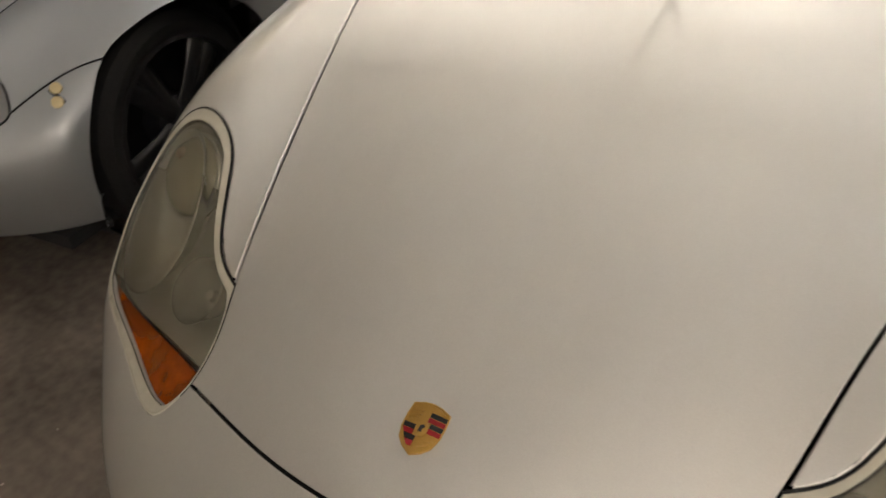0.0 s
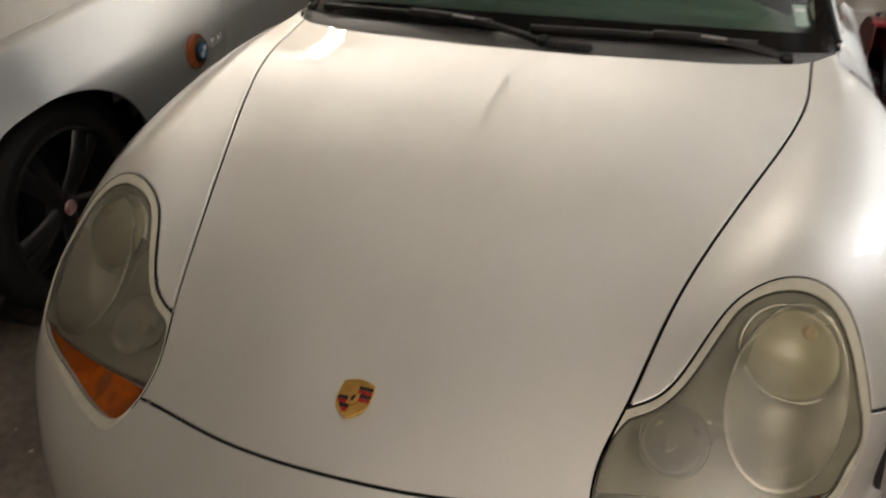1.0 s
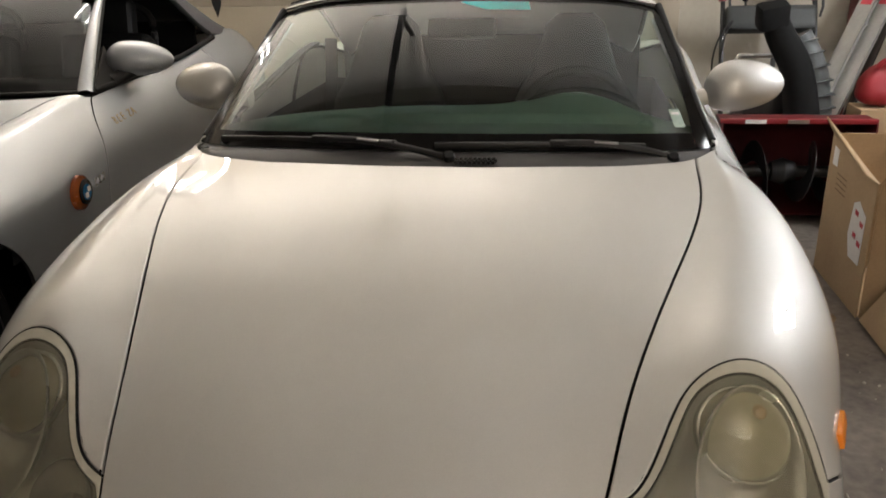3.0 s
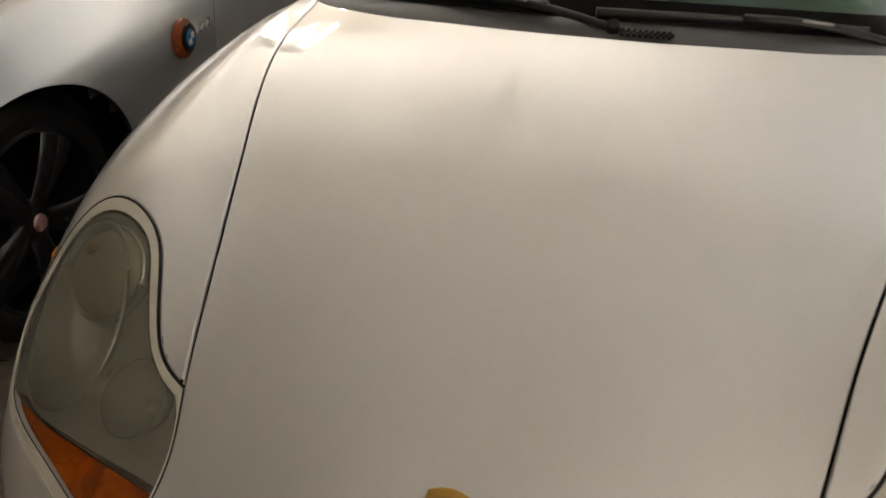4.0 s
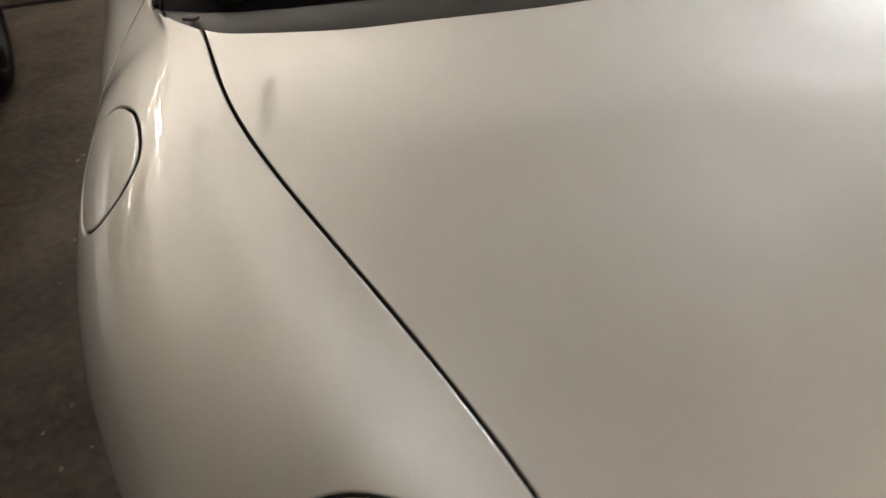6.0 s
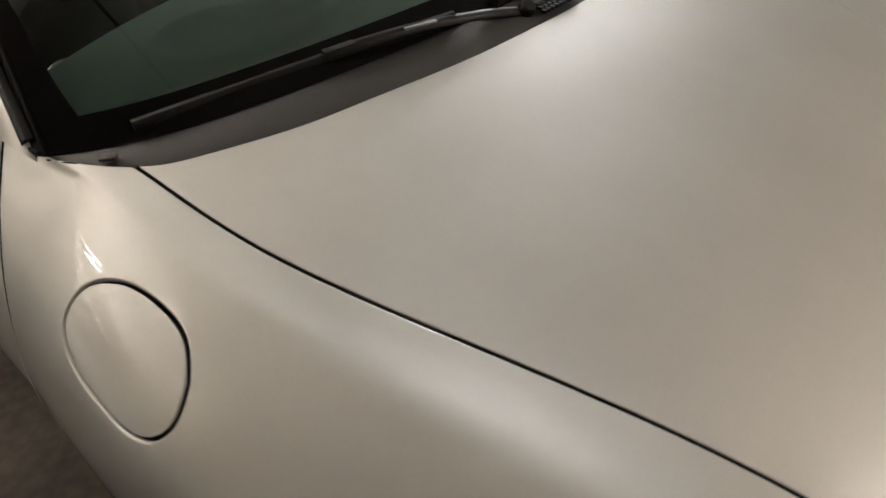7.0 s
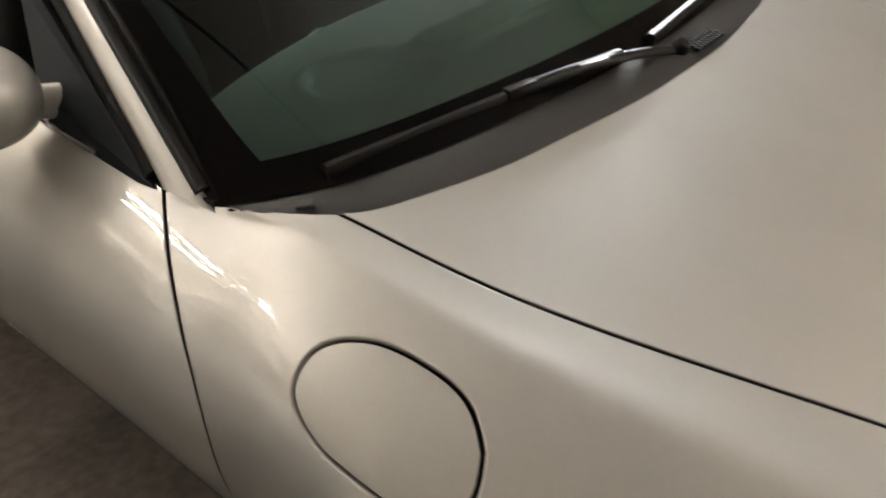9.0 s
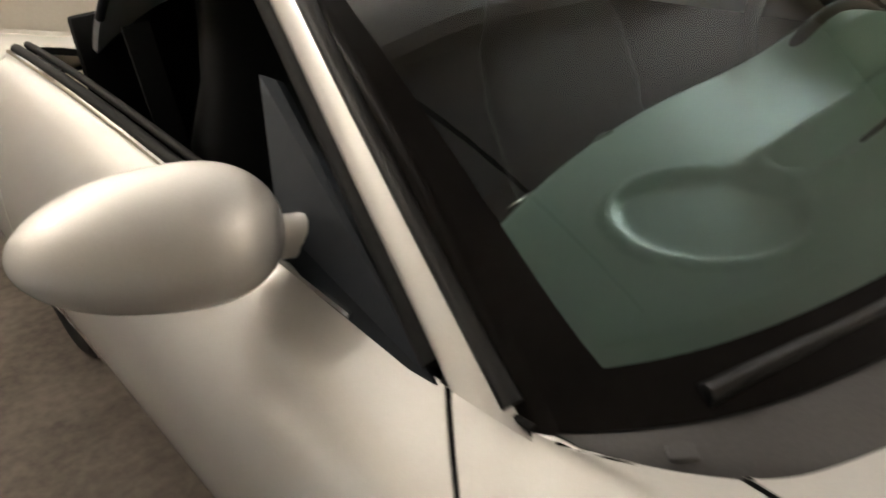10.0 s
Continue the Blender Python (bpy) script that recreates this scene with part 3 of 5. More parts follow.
# near-black sheet under the skin: the shade seen through the joints, put in as colour
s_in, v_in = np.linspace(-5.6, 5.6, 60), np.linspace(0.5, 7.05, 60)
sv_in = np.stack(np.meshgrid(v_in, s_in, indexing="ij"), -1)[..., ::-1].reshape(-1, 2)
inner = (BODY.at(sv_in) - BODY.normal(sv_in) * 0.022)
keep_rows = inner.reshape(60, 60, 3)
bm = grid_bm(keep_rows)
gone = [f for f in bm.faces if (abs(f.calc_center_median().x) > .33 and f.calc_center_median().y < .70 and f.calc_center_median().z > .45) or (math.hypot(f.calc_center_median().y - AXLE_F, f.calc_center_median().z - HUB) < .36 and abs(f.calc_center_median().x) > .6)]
bmesh.ops.delete(bm, geom=gone, context="FACES")
part("gap_shade_sheet", bm, SHADOW_GAP, sports_car, "dark sheet for the shade inside the panel joints")

# ---- windscreen, pillars, cowl
GLASS_LOW = [(0, 1.428, .914), (.367, 1.462, .909), (.60, 1.533, .897), (.716, 1.636, .882)]
GLASS_TOP = [(0, 2.106, 1.259), (.25, 2.118, 1.253), (.45, 2.132, 1.241), (.604, 2.150, 1.211)]


def even_curve(half, n=41):
    h = np.array(half, float)
    full = np.concatenate([h[:0:-1] * np.array([-1, 1, 1]), h])
    return spline_basis(len(full), np.linspace(0, len(full) - 1, n)) @ full


def screen_point(u, w, low=even_curve(GLASS_LOW, 81), top=even_curve(GLASS_TOP, 81)):
    i = (np.asarray(u) + 1) * 40
    k = np.clip(np.floor(i).astype(int), 0, 79)
    f = (i - k)[..., None]
    a, b = low[k] * (1 - f) + low[k + 1] * f, top[k] * (1 - f) + top[k + 1] * f
    w = np.asarray(w)[..., None]
    return a + (b - a) * w + np.array([0, -.55, .83]) * .02 * 4 * w * (1 - w)


uu, ww = np.linspace(-1, 1, 49), np.linspace(0, 1, 25)
U, Wg = np.meshgrid(uu, ww)
windscreen = part("windscreen", grid_bm(screen_point(U, Wg)), GLASS, sports_car, "dark reflecting laminated windscreen")


def frit_band(u0, u1, w0, w1, nu, nw):
    A, B = np.meshgrid(np.linspace(u0, u1, nu), np.linspace(w0, w1, nw))
    return grid_bm(screen_point(A, B) + np.array([0, -.55, .83]) * 0.0012)


def side_frit(side):
    w = np.linspace(0.075, 0.95, 18)
    inner_u = 0.855 + 0.10 * np.clip((w - 0.1) / 0.85, 0, 1) ** 0.5
    rows = np.array([[(side * (iu + (1 - iu) * k / 4), wi) for k in range(5)] for iu, wi in zip(inner_u, w)])
    return grid_bm(screen_point(rows[..., 0], rows[..., 1]) + np.array([0, -.55, .83]) * 0.0012)


part("frit", join_bm(frit_band(-1, 1, 0, 0.085, 49, 4), frit_band(-1, 1, 0.94, 1, 49, 3), side_frit(1), side_frit(-1)), FRIT, windscreen, "black ceramic border")
# Sun band: its turquoise haze stands for light coming through from behind.
bu, bk = np.meshgrid(np.linspace(0.0, 0.27, 15), np.linspace(0, 1, 4))
bw = 0.94 - 0.075 * np.clip((bu + 0.02) / 0.12, 0.1, 1) * (1 - bk)
part("tint_band", grid_bm(screen_point(bu, bw) + np.array([0, -.55, .83]) * 0.0012), clear("backlit_green_tint", (0.1, 0.75, 0.65), 1.4, haze=.7, haze_colour=(.03, .62, .62), dirt_scale=3), windscreen, "turquoise sun band with its backlight in the haze colour")

PILLAR_IN = curve_through([(.731, 1.652, .872), (.701, 1.776, .950), (.671, 1.905, 1.036), (.641, 2.035, 1.126), (.612, 2.155, 1.214)], 18)
PILLAR_OUT = curve_through([(.744, 1.742, .884), (.716, 1.847, .953), (.685, 1.967, 1.029), (.654, 2.085, 1.106), (.626, 2.196, 1.179)], 18)
for side in (1, -1):
    sc = np.array([side, 1, 1])
    ins, outs = PILLAR_IN * sc, PILLAR_OUT * sc
    n_out = np.array([side * .62, -.45, .64])
    rows = [ins + n_out * -.004, ins + n_out * .006, ins * .85 + outs * .15 + n_out * .010, ins * .5 + outs * .5 + n_out * .012, ins * .15 + outs * .85 + n_out * .011, outs + n_out * .006, outs - n_out * .012, outs * .6 + ins * .4 - n_out * .035]
    part("windscreen_pillar", grid_bm(rows), SILVER, sports_car)
    foot = [(.742, 1.757, .888), (.738, 1.722, .887), (.733, 1.688, .887), (.728, 1.654, .884)]
    part("pillar_joint", tube([(side * x, y, z) for x, y, z in foot], .0042, 8), RUBBER, sports_car, "thin black joint at the pillar foot")
    seal = [tuple(p + np.array([side * -.004, .010, -.008])) for p in outs[1:]]
    part("pillar_seal", tube(seal, .016, 10), RUBBER, sports_car, "black rubber pillar seal")
    glass_side = screen_point(np.full(18, side * 1.0), np.linspace(0, 1, 18))
    part("edge_trim", grid_bm([ins + n_out * .004, ins * .5 + glass_side * .5 + n_out * .003, glass_side + np.array([0, -.55, .83]) * .002, glass_side * .9 + screen_point(np.full(18, side * .93), np.linspace(0, 1, 18)) * .1]), FRIT, sports_car, "black trim beside the windscreen glass")
    part("screen_seal", tube([tuple(p + n_out * .003) for p in ins[1:]], .012, 10), BLACK_PLASTIC, sports_car, "black windscreen edge trim")
top_edge = even_curve(GLASS_TOP, 41)
hdr = [top_edge + np.array([0, -.004, .004]), top_edge + np.array([0, .012, .014]), top_edge + np.array([0, .045, .022]), top_edge + np.array([0, .06, .012])]
part("screen_header", grid_bm(hdr), SILVER, sports_car)
part("header_strip", tube([tuple(p + np.array([0, -.004, .010])) for p in top_edge], .0045, 8), CHROME, sports_car, "thin bright strip over the windscreen")
part("header_seal", tube([tuple(p + np.array([0, .058, .022])) for p in top_edge], .007, 8), RUBBER, sports_car)

lid_rear3 = np.array([(0, 1.355, .897), (.132, 1.358, .897), (.263, 1.374, .897), (.36, 1.390, .8965), (.46, 1.411, .896), (.579, 1.453, .894), (.654, 1.5015, .8878), (.697, 1.559, .8882), (.7195, 1.6335, .8825)])
low_edge = even_curve(lid_rear3, 61)
high_edge = even_curve(GLASS_LOW, 61)
rows = [low_edge + np.array([0, -.03, -.03]), low_edge + np.array([0, .006, -.012]), low_edge * .75 + high_edge * .25 + np.array([0, 0, -.006]), low_edge * .4 + high_edge * .6 + np.array([0, 0, -.005]), high_edge + np.array([0, -.004, -.001]), high_edge + np.array([0, .02, -.006])]
cowl = part("cowl", grid_bm(rows), TRIM_GREY, sports_car, "weathered grey plastic cowl below the windscreen")

# ---- cabin
tub = [(-.70, 1.62), (.70, 1.62), (.72, 3.06), (-.72, 3.06)]
bm = bmesh.new()
lowv, hiv = [bm.verts.new((x, y, .22)) for x, y in tub], [bm.verts.new((x, y, .86)) for x, y in tub]
bm.faces.new(lowv)
for i in range(4):
    bm.faces.new((lowv[i], lowv[(i + 1) % 4], hiv[(i + 1) % 4], hiv[i]))
part("cabin_tub", bm, CARPET, sports_car, "black carpeted cabin")
low_line = even_curve(GLASS_LOW, 121)


def dash_height(x, y, z_front, y_front):
    """Gently rising top with a demister trough, a speaker ring and the hood over the dials."""
    z = z_front - .014 + min(max(y - y_front, 0) * .30, .030)
    a, b = np.array([-.195, 1.715 + .10 * max(x, 0) ** 2]), np.array([.52, 1.745 + .10 * max(x, 0) ** 2])
    k = np.clip(np.dot(np.array([x, y]) - a, b - a) / np.dot(b - a, b - a), 0, 1)
    d = np.linalg.norm(np.array([x, y]) - a - (b - a) * k) - .022
    z -= .034 / (1 + math.exp(d / .003))
    z += .020 * math.exp(-((d - .020) / .013) ** 2) * (1 if y > a[1] or x < -.17 else .25)
    ring = math.hypot(x + .358, y - 1.732) - .112
    z += .008 * math.exp(-(ring / .008) ** 2) - .007 / (1 + math.exp(ring / .005))
    if y > 1.80:
        z += .055 * math.exp(-((x - .37) / .17) ** 2) * min((y - 1.80) / .10, 1)
    return z


dash = []
for f in np.linspace(0, 1, 84):
    row = []
    for p in low_line:
        x, y0 = p[0] * .992, p[1] + .012
        y1 = 1.985 - .34 * x * x
        y = y0 + (y1 - y0) * f
        row.append((x, y, dash_height(x, y, p[2], y0)))
    dash.append(row)
for dy, dz in ((.012, -.004), (.022, -.016), (.024, -.05), (.0, -.20), (-.06, -.34)):
    dash.append([(x, y + dy, z + dz) for x, y, z in dash[83]])
part("dashboard", grid_bm(np.array(dash)), DASH, sports_car, "grey-green grained dashboard top with a demister trough")


def bucket_seat(x):
    seat = part("seat", box_bm(.48, .50, .18, pose(x, 2.30, .42, 8), bevel=.06, seg=4), LEATHER, sports_car, "black leather bucket seat")
    rings = []
    for h, hw, hd in ((0, .20, .05), (.10, .235, .075), (.30, .245, .08), (.45, .225, .07), (.56, .165, .06), (.66, .135, .055), (.74, .115, .05), (.78, .07, .035)):
        q = np.linspace(0, 2 * np.pi, 28, endpoint=False)
        rings.append([(x + hw * math.copysign(abs(math.cos(a)) ** .6, math.cos(a)), 2.52 + .29 * h + hd * math.copysign(abs(math.sin(a)) ** .7, math.sin(a)), .42 + .94 * h) for a in q])
    part("seat_back", grid_bm(np.array(rings), closed=True), LEATHER, seat)


bucket_seat(-.37)
bucket_seat(.37)
wheel_m = pose(.37, 1.99, .86, 65)
rim_pts = [wheel_m @ Vector((.185 * math.cos(a), .185 * math.sin(a), 0)) for a in np.linspace(0, 2 * math.pi, 40, endpoint=False)]
steer = part("steering_wheel", tube(rim_pts, .016, 10, closed=True), LEATHER, sports_car, "black leather steering wheel")
part("airbag_boss", lathe([(0, .02), (.06, .018), (.085, 0), (.075, -.03), (0, -.035)], 24, wheel_m), LEATHER, steer)
for a in (-10, 190, 245, 295):
    c, s = math.cos(radians(a)), math.sin(radians(a))
    part("spoke", tube([wheel_m @ Vector((r * c, r * s, -.012)) for r in (.06, .12, .18)], .012, 8), LEATHER, steer)

# ---- folding roof
roof_rows = []
for y, zc, hw, ze in [(2.17, 1.284, .600, 1.212), (2.23, 1.320, .606, 1.216), (2.34, 1.343, .615, 1.225), (2.52, 1.352, .63, 1.225), (2.74, 1.32, .64, 1.14), (2.94, 1.18, .63, 1.01), (3.08, .99, .60, .93)]:
    t = np.linspace(-1, 1, 33)
    roof_rows.append(np.stack([t * hw, np.full(33, y) + .02 * t ** 2, zc - (zc - ze) * np.abs(t) ** 3.0], 1))
roof_rows = np.array(roof_rows)
fine_rows = np.einsum("ij,jkc->ikc", spline_basis(7, np.linspace(0, 6, 37)), roof_rows)
part("canvas_roof", grid_bm(fine_rows, thick=.012), CANVAS_LIGHT, sports_car, "grey canvas folding roof, raised")
for side in (1, -1):
    waist = BODY.at([(3.0, v) for v in np.linspace(8.22, 9.72, 18)]) * np.array([side, 1, 1])
    for off, up, rad in ((-.004, .006, .010), (-.026, .009, .007)):
        part("waist_seal", tube([tuple(p + np.array([side * off, 0, up])) for p in waist], rad, 8), RUBBER, sports_car, "black rubber waist seal")
    part("window_strip", tube([tuple(p + np.array([side * .010, 0, .004])) for p in waist], .0045, 6), CHROME, sports_car, "thin bright waist strip")
    edge = [tuple(p + np.array([side * -.006, 0, -.010])) for p in fine_rows[2:28, -1 if side == 1 else 0]]
    part("roof_seal", tube(edge, .009, 8), RUBBER, sports_car, "black roof edge seal")
part("bulkhead", box_bm(1.30, .03, .30, pose(0, 3.02, .90), bevel=.01), CARPET, sports_car, "dark carpeted cabin bulkhead")

# ---- door mirrors
def mirror_shell(half_length, half_height, half_depth, m, flip):
    bm = bmesh.new()
    bmesh.ops.create_icosphere(bm, subdivisions=5, radius=1)
    for v in bm.verts:
        x, y, z = v.co
        x = math.copysign(abs(x) ** (0.84 if x > 0 else 0.70), x)
        taper = 1.10 - 0.24 * x - 0.08 * x * x
        z = z * taper if z > 0 else 0.80 * z * (1.08 - 0.10 * x)
        v.co = Vector((half_length * x, half_depth * y * (1.04 - 0.20 * x - 0.06 * x * x) * (1.0 if y < 0 else 0.45), half_height * (z - 0.10 * x)))
    smooth(bm, 60)
    bmesh.ops.transform(bm, matrix=m, verts=bm.verts[:])
    if flip:
        bmesh.ops.reverse_faces(bm, faces=bm.faces[:])
    return bm


def door_mirror(side):
    sc = Matrix.Diagonal((side, 1, 1, 1))
    m = sc @ pose(.880, 2.068, .974, 0, -7, 28)
    mir = part("door_mirror", mirror_shell(.143, .078, .086, m, side < 0), SILVER, sports_car, "silver egg-shaped door mirror")
    part("mirror_neck", tube([sc @ Vector(p) for p in ((.702, 2.000, .948), (.735, 2.003, .950), (.775, 2.018, .957), (.82, 2.045, .968))], .022, 14, flat=1.3, taper=[1.1, .95, .9, 1.1]), SILVER, mir)
    tri = [(.738, 1.764, .876), (.751, 2.0, .868), (.736, 2.035, .955), (.668, 2.150, 1.088), (.658, 2.128, 1.082)]
    part("mirror_sail", plate([sc @ Vector(p) for p in tri], .012), surface("sail_plastic", (.016, .020, .026), (.026, .031, .039), .6, spec=.2), mir, "blue-black plastic mirror triangle")


door_mirror(1)
door_mirror(-1)

# ---- headlights
LENS = clear("headlight_lens", (0.86, 0.85, 0.78), 1.5, haze=.24, haze_colour=(.47, .43, .32), dirt_scale=9)
LENS_AMBER = clear("amber_lens", (0.95, 0.22, 0.004), 1.5, rough=.05, haze=.5, haze_colour=(.52, .10, .0015), dirt_scale=25)
BOWL = surface("silvered_reflector", (.52, .52, .49), (.68, .68, .65), .28, metal=.9, rough_var=.1)
PALE_TRIM = surface("pale_trim", (.5, .5, .5), (.65, .65, .65), .3)
HOUSING = surface("grey_lamp_housing", (.30, .30, .275), (.38, .38, .35), .4)
EYE_GLASS = surface("yellowed_lamp_glass", (.40, .37, .26), (.50, .47, .35), .12, coat=.6, rough_var=.05)
BULB = surface("tinted_bulb", (.42, .30, .17), (.55, .42, .27), .15)
FOG_CUP = surface("smoked_lamp_cup", (.11, .11, .10), (.17, .17, .155), .3)
RIM_CREAM = surface("yellowed_lens_rim", (.42, .40, .33), (.58, .55, .46), .3, rough_var=.08)


ARC_N = len(lamp_arc)
lamp_line = dense(lamp_loop, .05)


def rim_inset(p):
    """Broad pale rim along the top, narrow beside the lid and the bumper."""
    d = edge_distance(p[None], np.concatenate([lamp_arc, lamp_arc[::-1][1:-1]]))[0]
    low = edge_distance(p[None], np.concatenate([lamp_low[3:-4], lamp_low[3:-4][::-1][1:-1]]))[0]
    return max(.025, min(.13, .14 - d * .5), min(.10, .115 - low * .6))


def uneven_shrink(loop):
    t = np.roll(loop, -1, 0) - np.roll(loop, 1, 0)
    n = np.stack([t[:, 1], -t[:, 0]], 1)
    n /= np.linalg.norm(n, axis=1)[:, None] + 1e-9
    area = np.sum(loop[:, 0] * np.roll(loop[:, 1], -1) - np.roll(loop[:, 0], -1) * loop[:, 1])
    d = np.array([rim_inset(p) for p in loop])
    for _ in range(4):
        d = (np.roll(d, 1) + d + np.roll(d, -1)) / 3
    return loop - n * d[:, None] * (1 if area > 0 else -1)


LENS_LOOP = uneven_shrink(lamp_line)
amber_cut = BODY.find([(.672, .425, .560), (.60, .385, .570), (.50, .335, .575), (.376, .312, .572)])


def above_cut(p):
    v = np.interp(p[0], amber_cut[::-1, 0], amber_cut[::-1, 1])
    return p[1] > v


DISH_AT = BODY.find([(.612, .545, .665)])[0]
FOG_AT = BODY.find([(.462, .425, .600)])[0]


def lamp_frame(at, side, sink):
    q = np.array([at[0] * side, at[1]])
    p, n = Vector(BODY.at([q])[0]), Vector(BODY.normal([q])[0])
    along = Vector(BODY.at([q + [0, .05]])[0]) - p
    along = (along - n * along.dot(n)).normalized()
    m = Matrix((along.cross(n), along, n)).transposed().to_4x4()
    m.translation = p - n * sink
    return m


def headlight(side):
    m = (lambda lp: np.asarray(lp)) if side == 1 else mirrored
    unit = part("headlight", panel(BODY, m(lamp_line), [m(LENS_LOOP)], step=.08, gap=.0012, hem=.01), RIM_CREAM, sports_car, "teardrop headlight with a clouded lens")
    clear_loop = np.array([p for p in LENS_LOOP if above_cut(p)])
    amber_loop = np.array([p for p in LENS_LOOP if not above_cut(p)])
    part("lens", panel(BODY, m(clear_loop), step=.08, gap=.0006, hem=.004, lift=-.0015), LENS, unit, "clouded clear lens")
    part("indicator", panel(BODY, m(amber_loop), step=.06, gap=.001, hem=.012, lift=-.009), LENS_AMBER, unit, "amber indicator lens")
    # grey housing behind the lens
    pts = BODY.at(m(LENS_LOOP))
    nrm = BODY.normal(m(LENS_LOOP))
    ctr = pts.mean(0)
    rings = [[tuple(ctr + (p - ctr) * k - n * d) for p, n in zip(pts, nrm)] for k, d in ((1.0, .003), (.97, .035), (.85, .055), (.5, .07), (.02, .075))]
    part("housing", grid_bm(rings, closed=True), HOUSING, unit, "pale grey lamp housing")
    f = lamp_frame(DISH_AT, side, 0)
    turns = np.linspace(0, 2 * np.pi, 48, endpoint=False)
    bowl = []
    for k, d in ((1.03, .010), (1.0, .006), (.97, .010), (.90, .024), (.78, .042), (.6, .058), (.4, .068), (.2, .073), (.03, .074)):
        ring = np.array([tuple(f @ Vector((.090 * k * math.cos(q) + side * .004, .146 * k * math.sin(q) - .026, 0))) for q in turns]) * np.array([side, 1, 1])
        at = BODY.find(ring) * np.array([side, 1])
        bowl.append(BODY.at(at) - BODY.normal(at) * d)
    part("dish", grid_bm(np.array(bowl), closed=True), BOWL, unit, "oval silvered reflector dish")
    spot = BODY.find([np.array(f @ Vector((side * .002, .042, 0))) * np.array([side, 1, 1])])[0]
    e = lamp_frame(spot, side, .036) @ pose(0, 0, 0, 14)
    wide = Matrix.Diagonal((.078, .069, 1, 1))
    part("main_lamp", lathe([(0, .024), (.30, .0225), (.6, .017), (.85, .008), (.97, -.003), (1.0, -.010), (1.0, -.04)], 36, e @ wide), EYE_GLASS, unit, "domed yellowed main lamp")
    part("bulb", lathe([(0, .008), (.008, .006), (.013, 0), (.010, -.012)], 14, e @ pose(0, .034, .018)), BULB, unit, "orange-tinted bulb")
    part("lamp_collar", lathe([(1.0, -.004), (1.05, .001), (1.09, -.004), (1.06, -.02)], 36, e @ wide), BOWL, unit)
    g = lamp_frame(FOG_AT, side, .012)
    part("fog_lamp", lathe([(1.10, .002), (1.14, 0), (1.0, -.002), (.93, -.02), (.7, -.045), (.3, -.055), (0, -.056)], 32, g @ Matrix.Diagonal((.045, .048, 1, 1))), FOG_CUP, unit, "dark round inner lamp")
    part("fog_bulb", lathe([(0, -.026), (.008, -.028), (.010, -.036), (.010, -.054)], 14, g), FOG_CUP, unit)
    low = m(lamp_low)
    part("lower_gasket", tube([tuple(p) for p in BODY.at(low) - BODY.normal(low) * .0012], .0022, 6), RIM_CREAM, unit, "cream lower lamp gasket")
    arc = m(lamp_arc)
    part("lamp_seal", tube([tuple(p) for p in BODY.at(arc) - BODY.normal(arc) * .0015], .0026, 6), RUBBER, unit, "thin black lamp seal")


headlight(1)
headlight(-1)

# ---- enamel badge on the lid
GOLD = surface("gilt_enamel", (.46, .27, .06), (.70, .44, .12), .3, metal=.8, fine=500, bump=.4)
RED_ENAMEL = surface("red_enamel", (.25, .01, .015), (.35, .015, .02), .25)
BADGE_AT = BODY.find([(0, .338, .617)])[0]
b_p, b_n = BODY.at([BADGE_AT])[0], BODY.normal([BADGE_AT])[0]
b_up = np.cross(b_n, (1, 0, 0))
if b_up[1] < 0:
    b_up = -b_up


def badge_point(x, y, h):
    return tuple(b_p + np.array([x, 0, 0]) + b_up * y + b_n * (h - 3.0 * x * x))


def badge_plate(outline, h0, h1):
    bm = bmesh.new()
    lo = [bm.verts.new(badge_point(x, y, h0)) for x, y in outline]
    hi = [bm.verts.new(badge_point(x * .96, y * .97, h1)) for x, y in outline]
    bm.faces.new(hi)
    for i in range(len(lo)):
        j = (i + 1) % len(lo)
        bm.faces.new((lo[i], lo[j], hi[j], hi[i]))
    bmesh.ops.recalc_face_normals(bm, faces=bm.faces[:])
    return bm


shield = [(-.0255, .028), (-.012, .0325), (0, .034), (.012, .0325), (.0255, .028), (.027, .012), (.0265, -.004), (.022, -.018), (.013, -.027), (0, -.034), (-.013, -.027), (-.022, -.018), (-.0265, -.004), (-.027, .012)]
crest = part("shield_badge", badge_plate(shield, 0, .004), GOLD, sports_car, "small gilt enamel shield badge with red and black bars")
for sx, y0 in ((1, .0235), (-1, .0025)):
    for k in range(4):
        yk, yl = y0 - k * .0068, y0 - k * .0068 - .0062
        w, wl = (.0258 - max(-.002 - q, 0) ** 1.25 * 1.9 for q in (yk, yl))
        inner_x = .0085 if abs(yk - .0031) < .009 else .0030
        bar = [(sx * inner_x, yk), (sx * w, yk), (sx * wl, yl), (sx * inner_x, yl)]
        part("enamel_bar", badge_plate(bar if sx > 0 else bar[::-1], .003, .0046), GLOSS_BLACK if k % 2 == 0 else RED_ENAMEL, crest)
part("badge_rim", tube([badge_point(x * .97, y * .975, .0040) for x, y in shield], .0012, 6, closed=True), GOLD, crest)
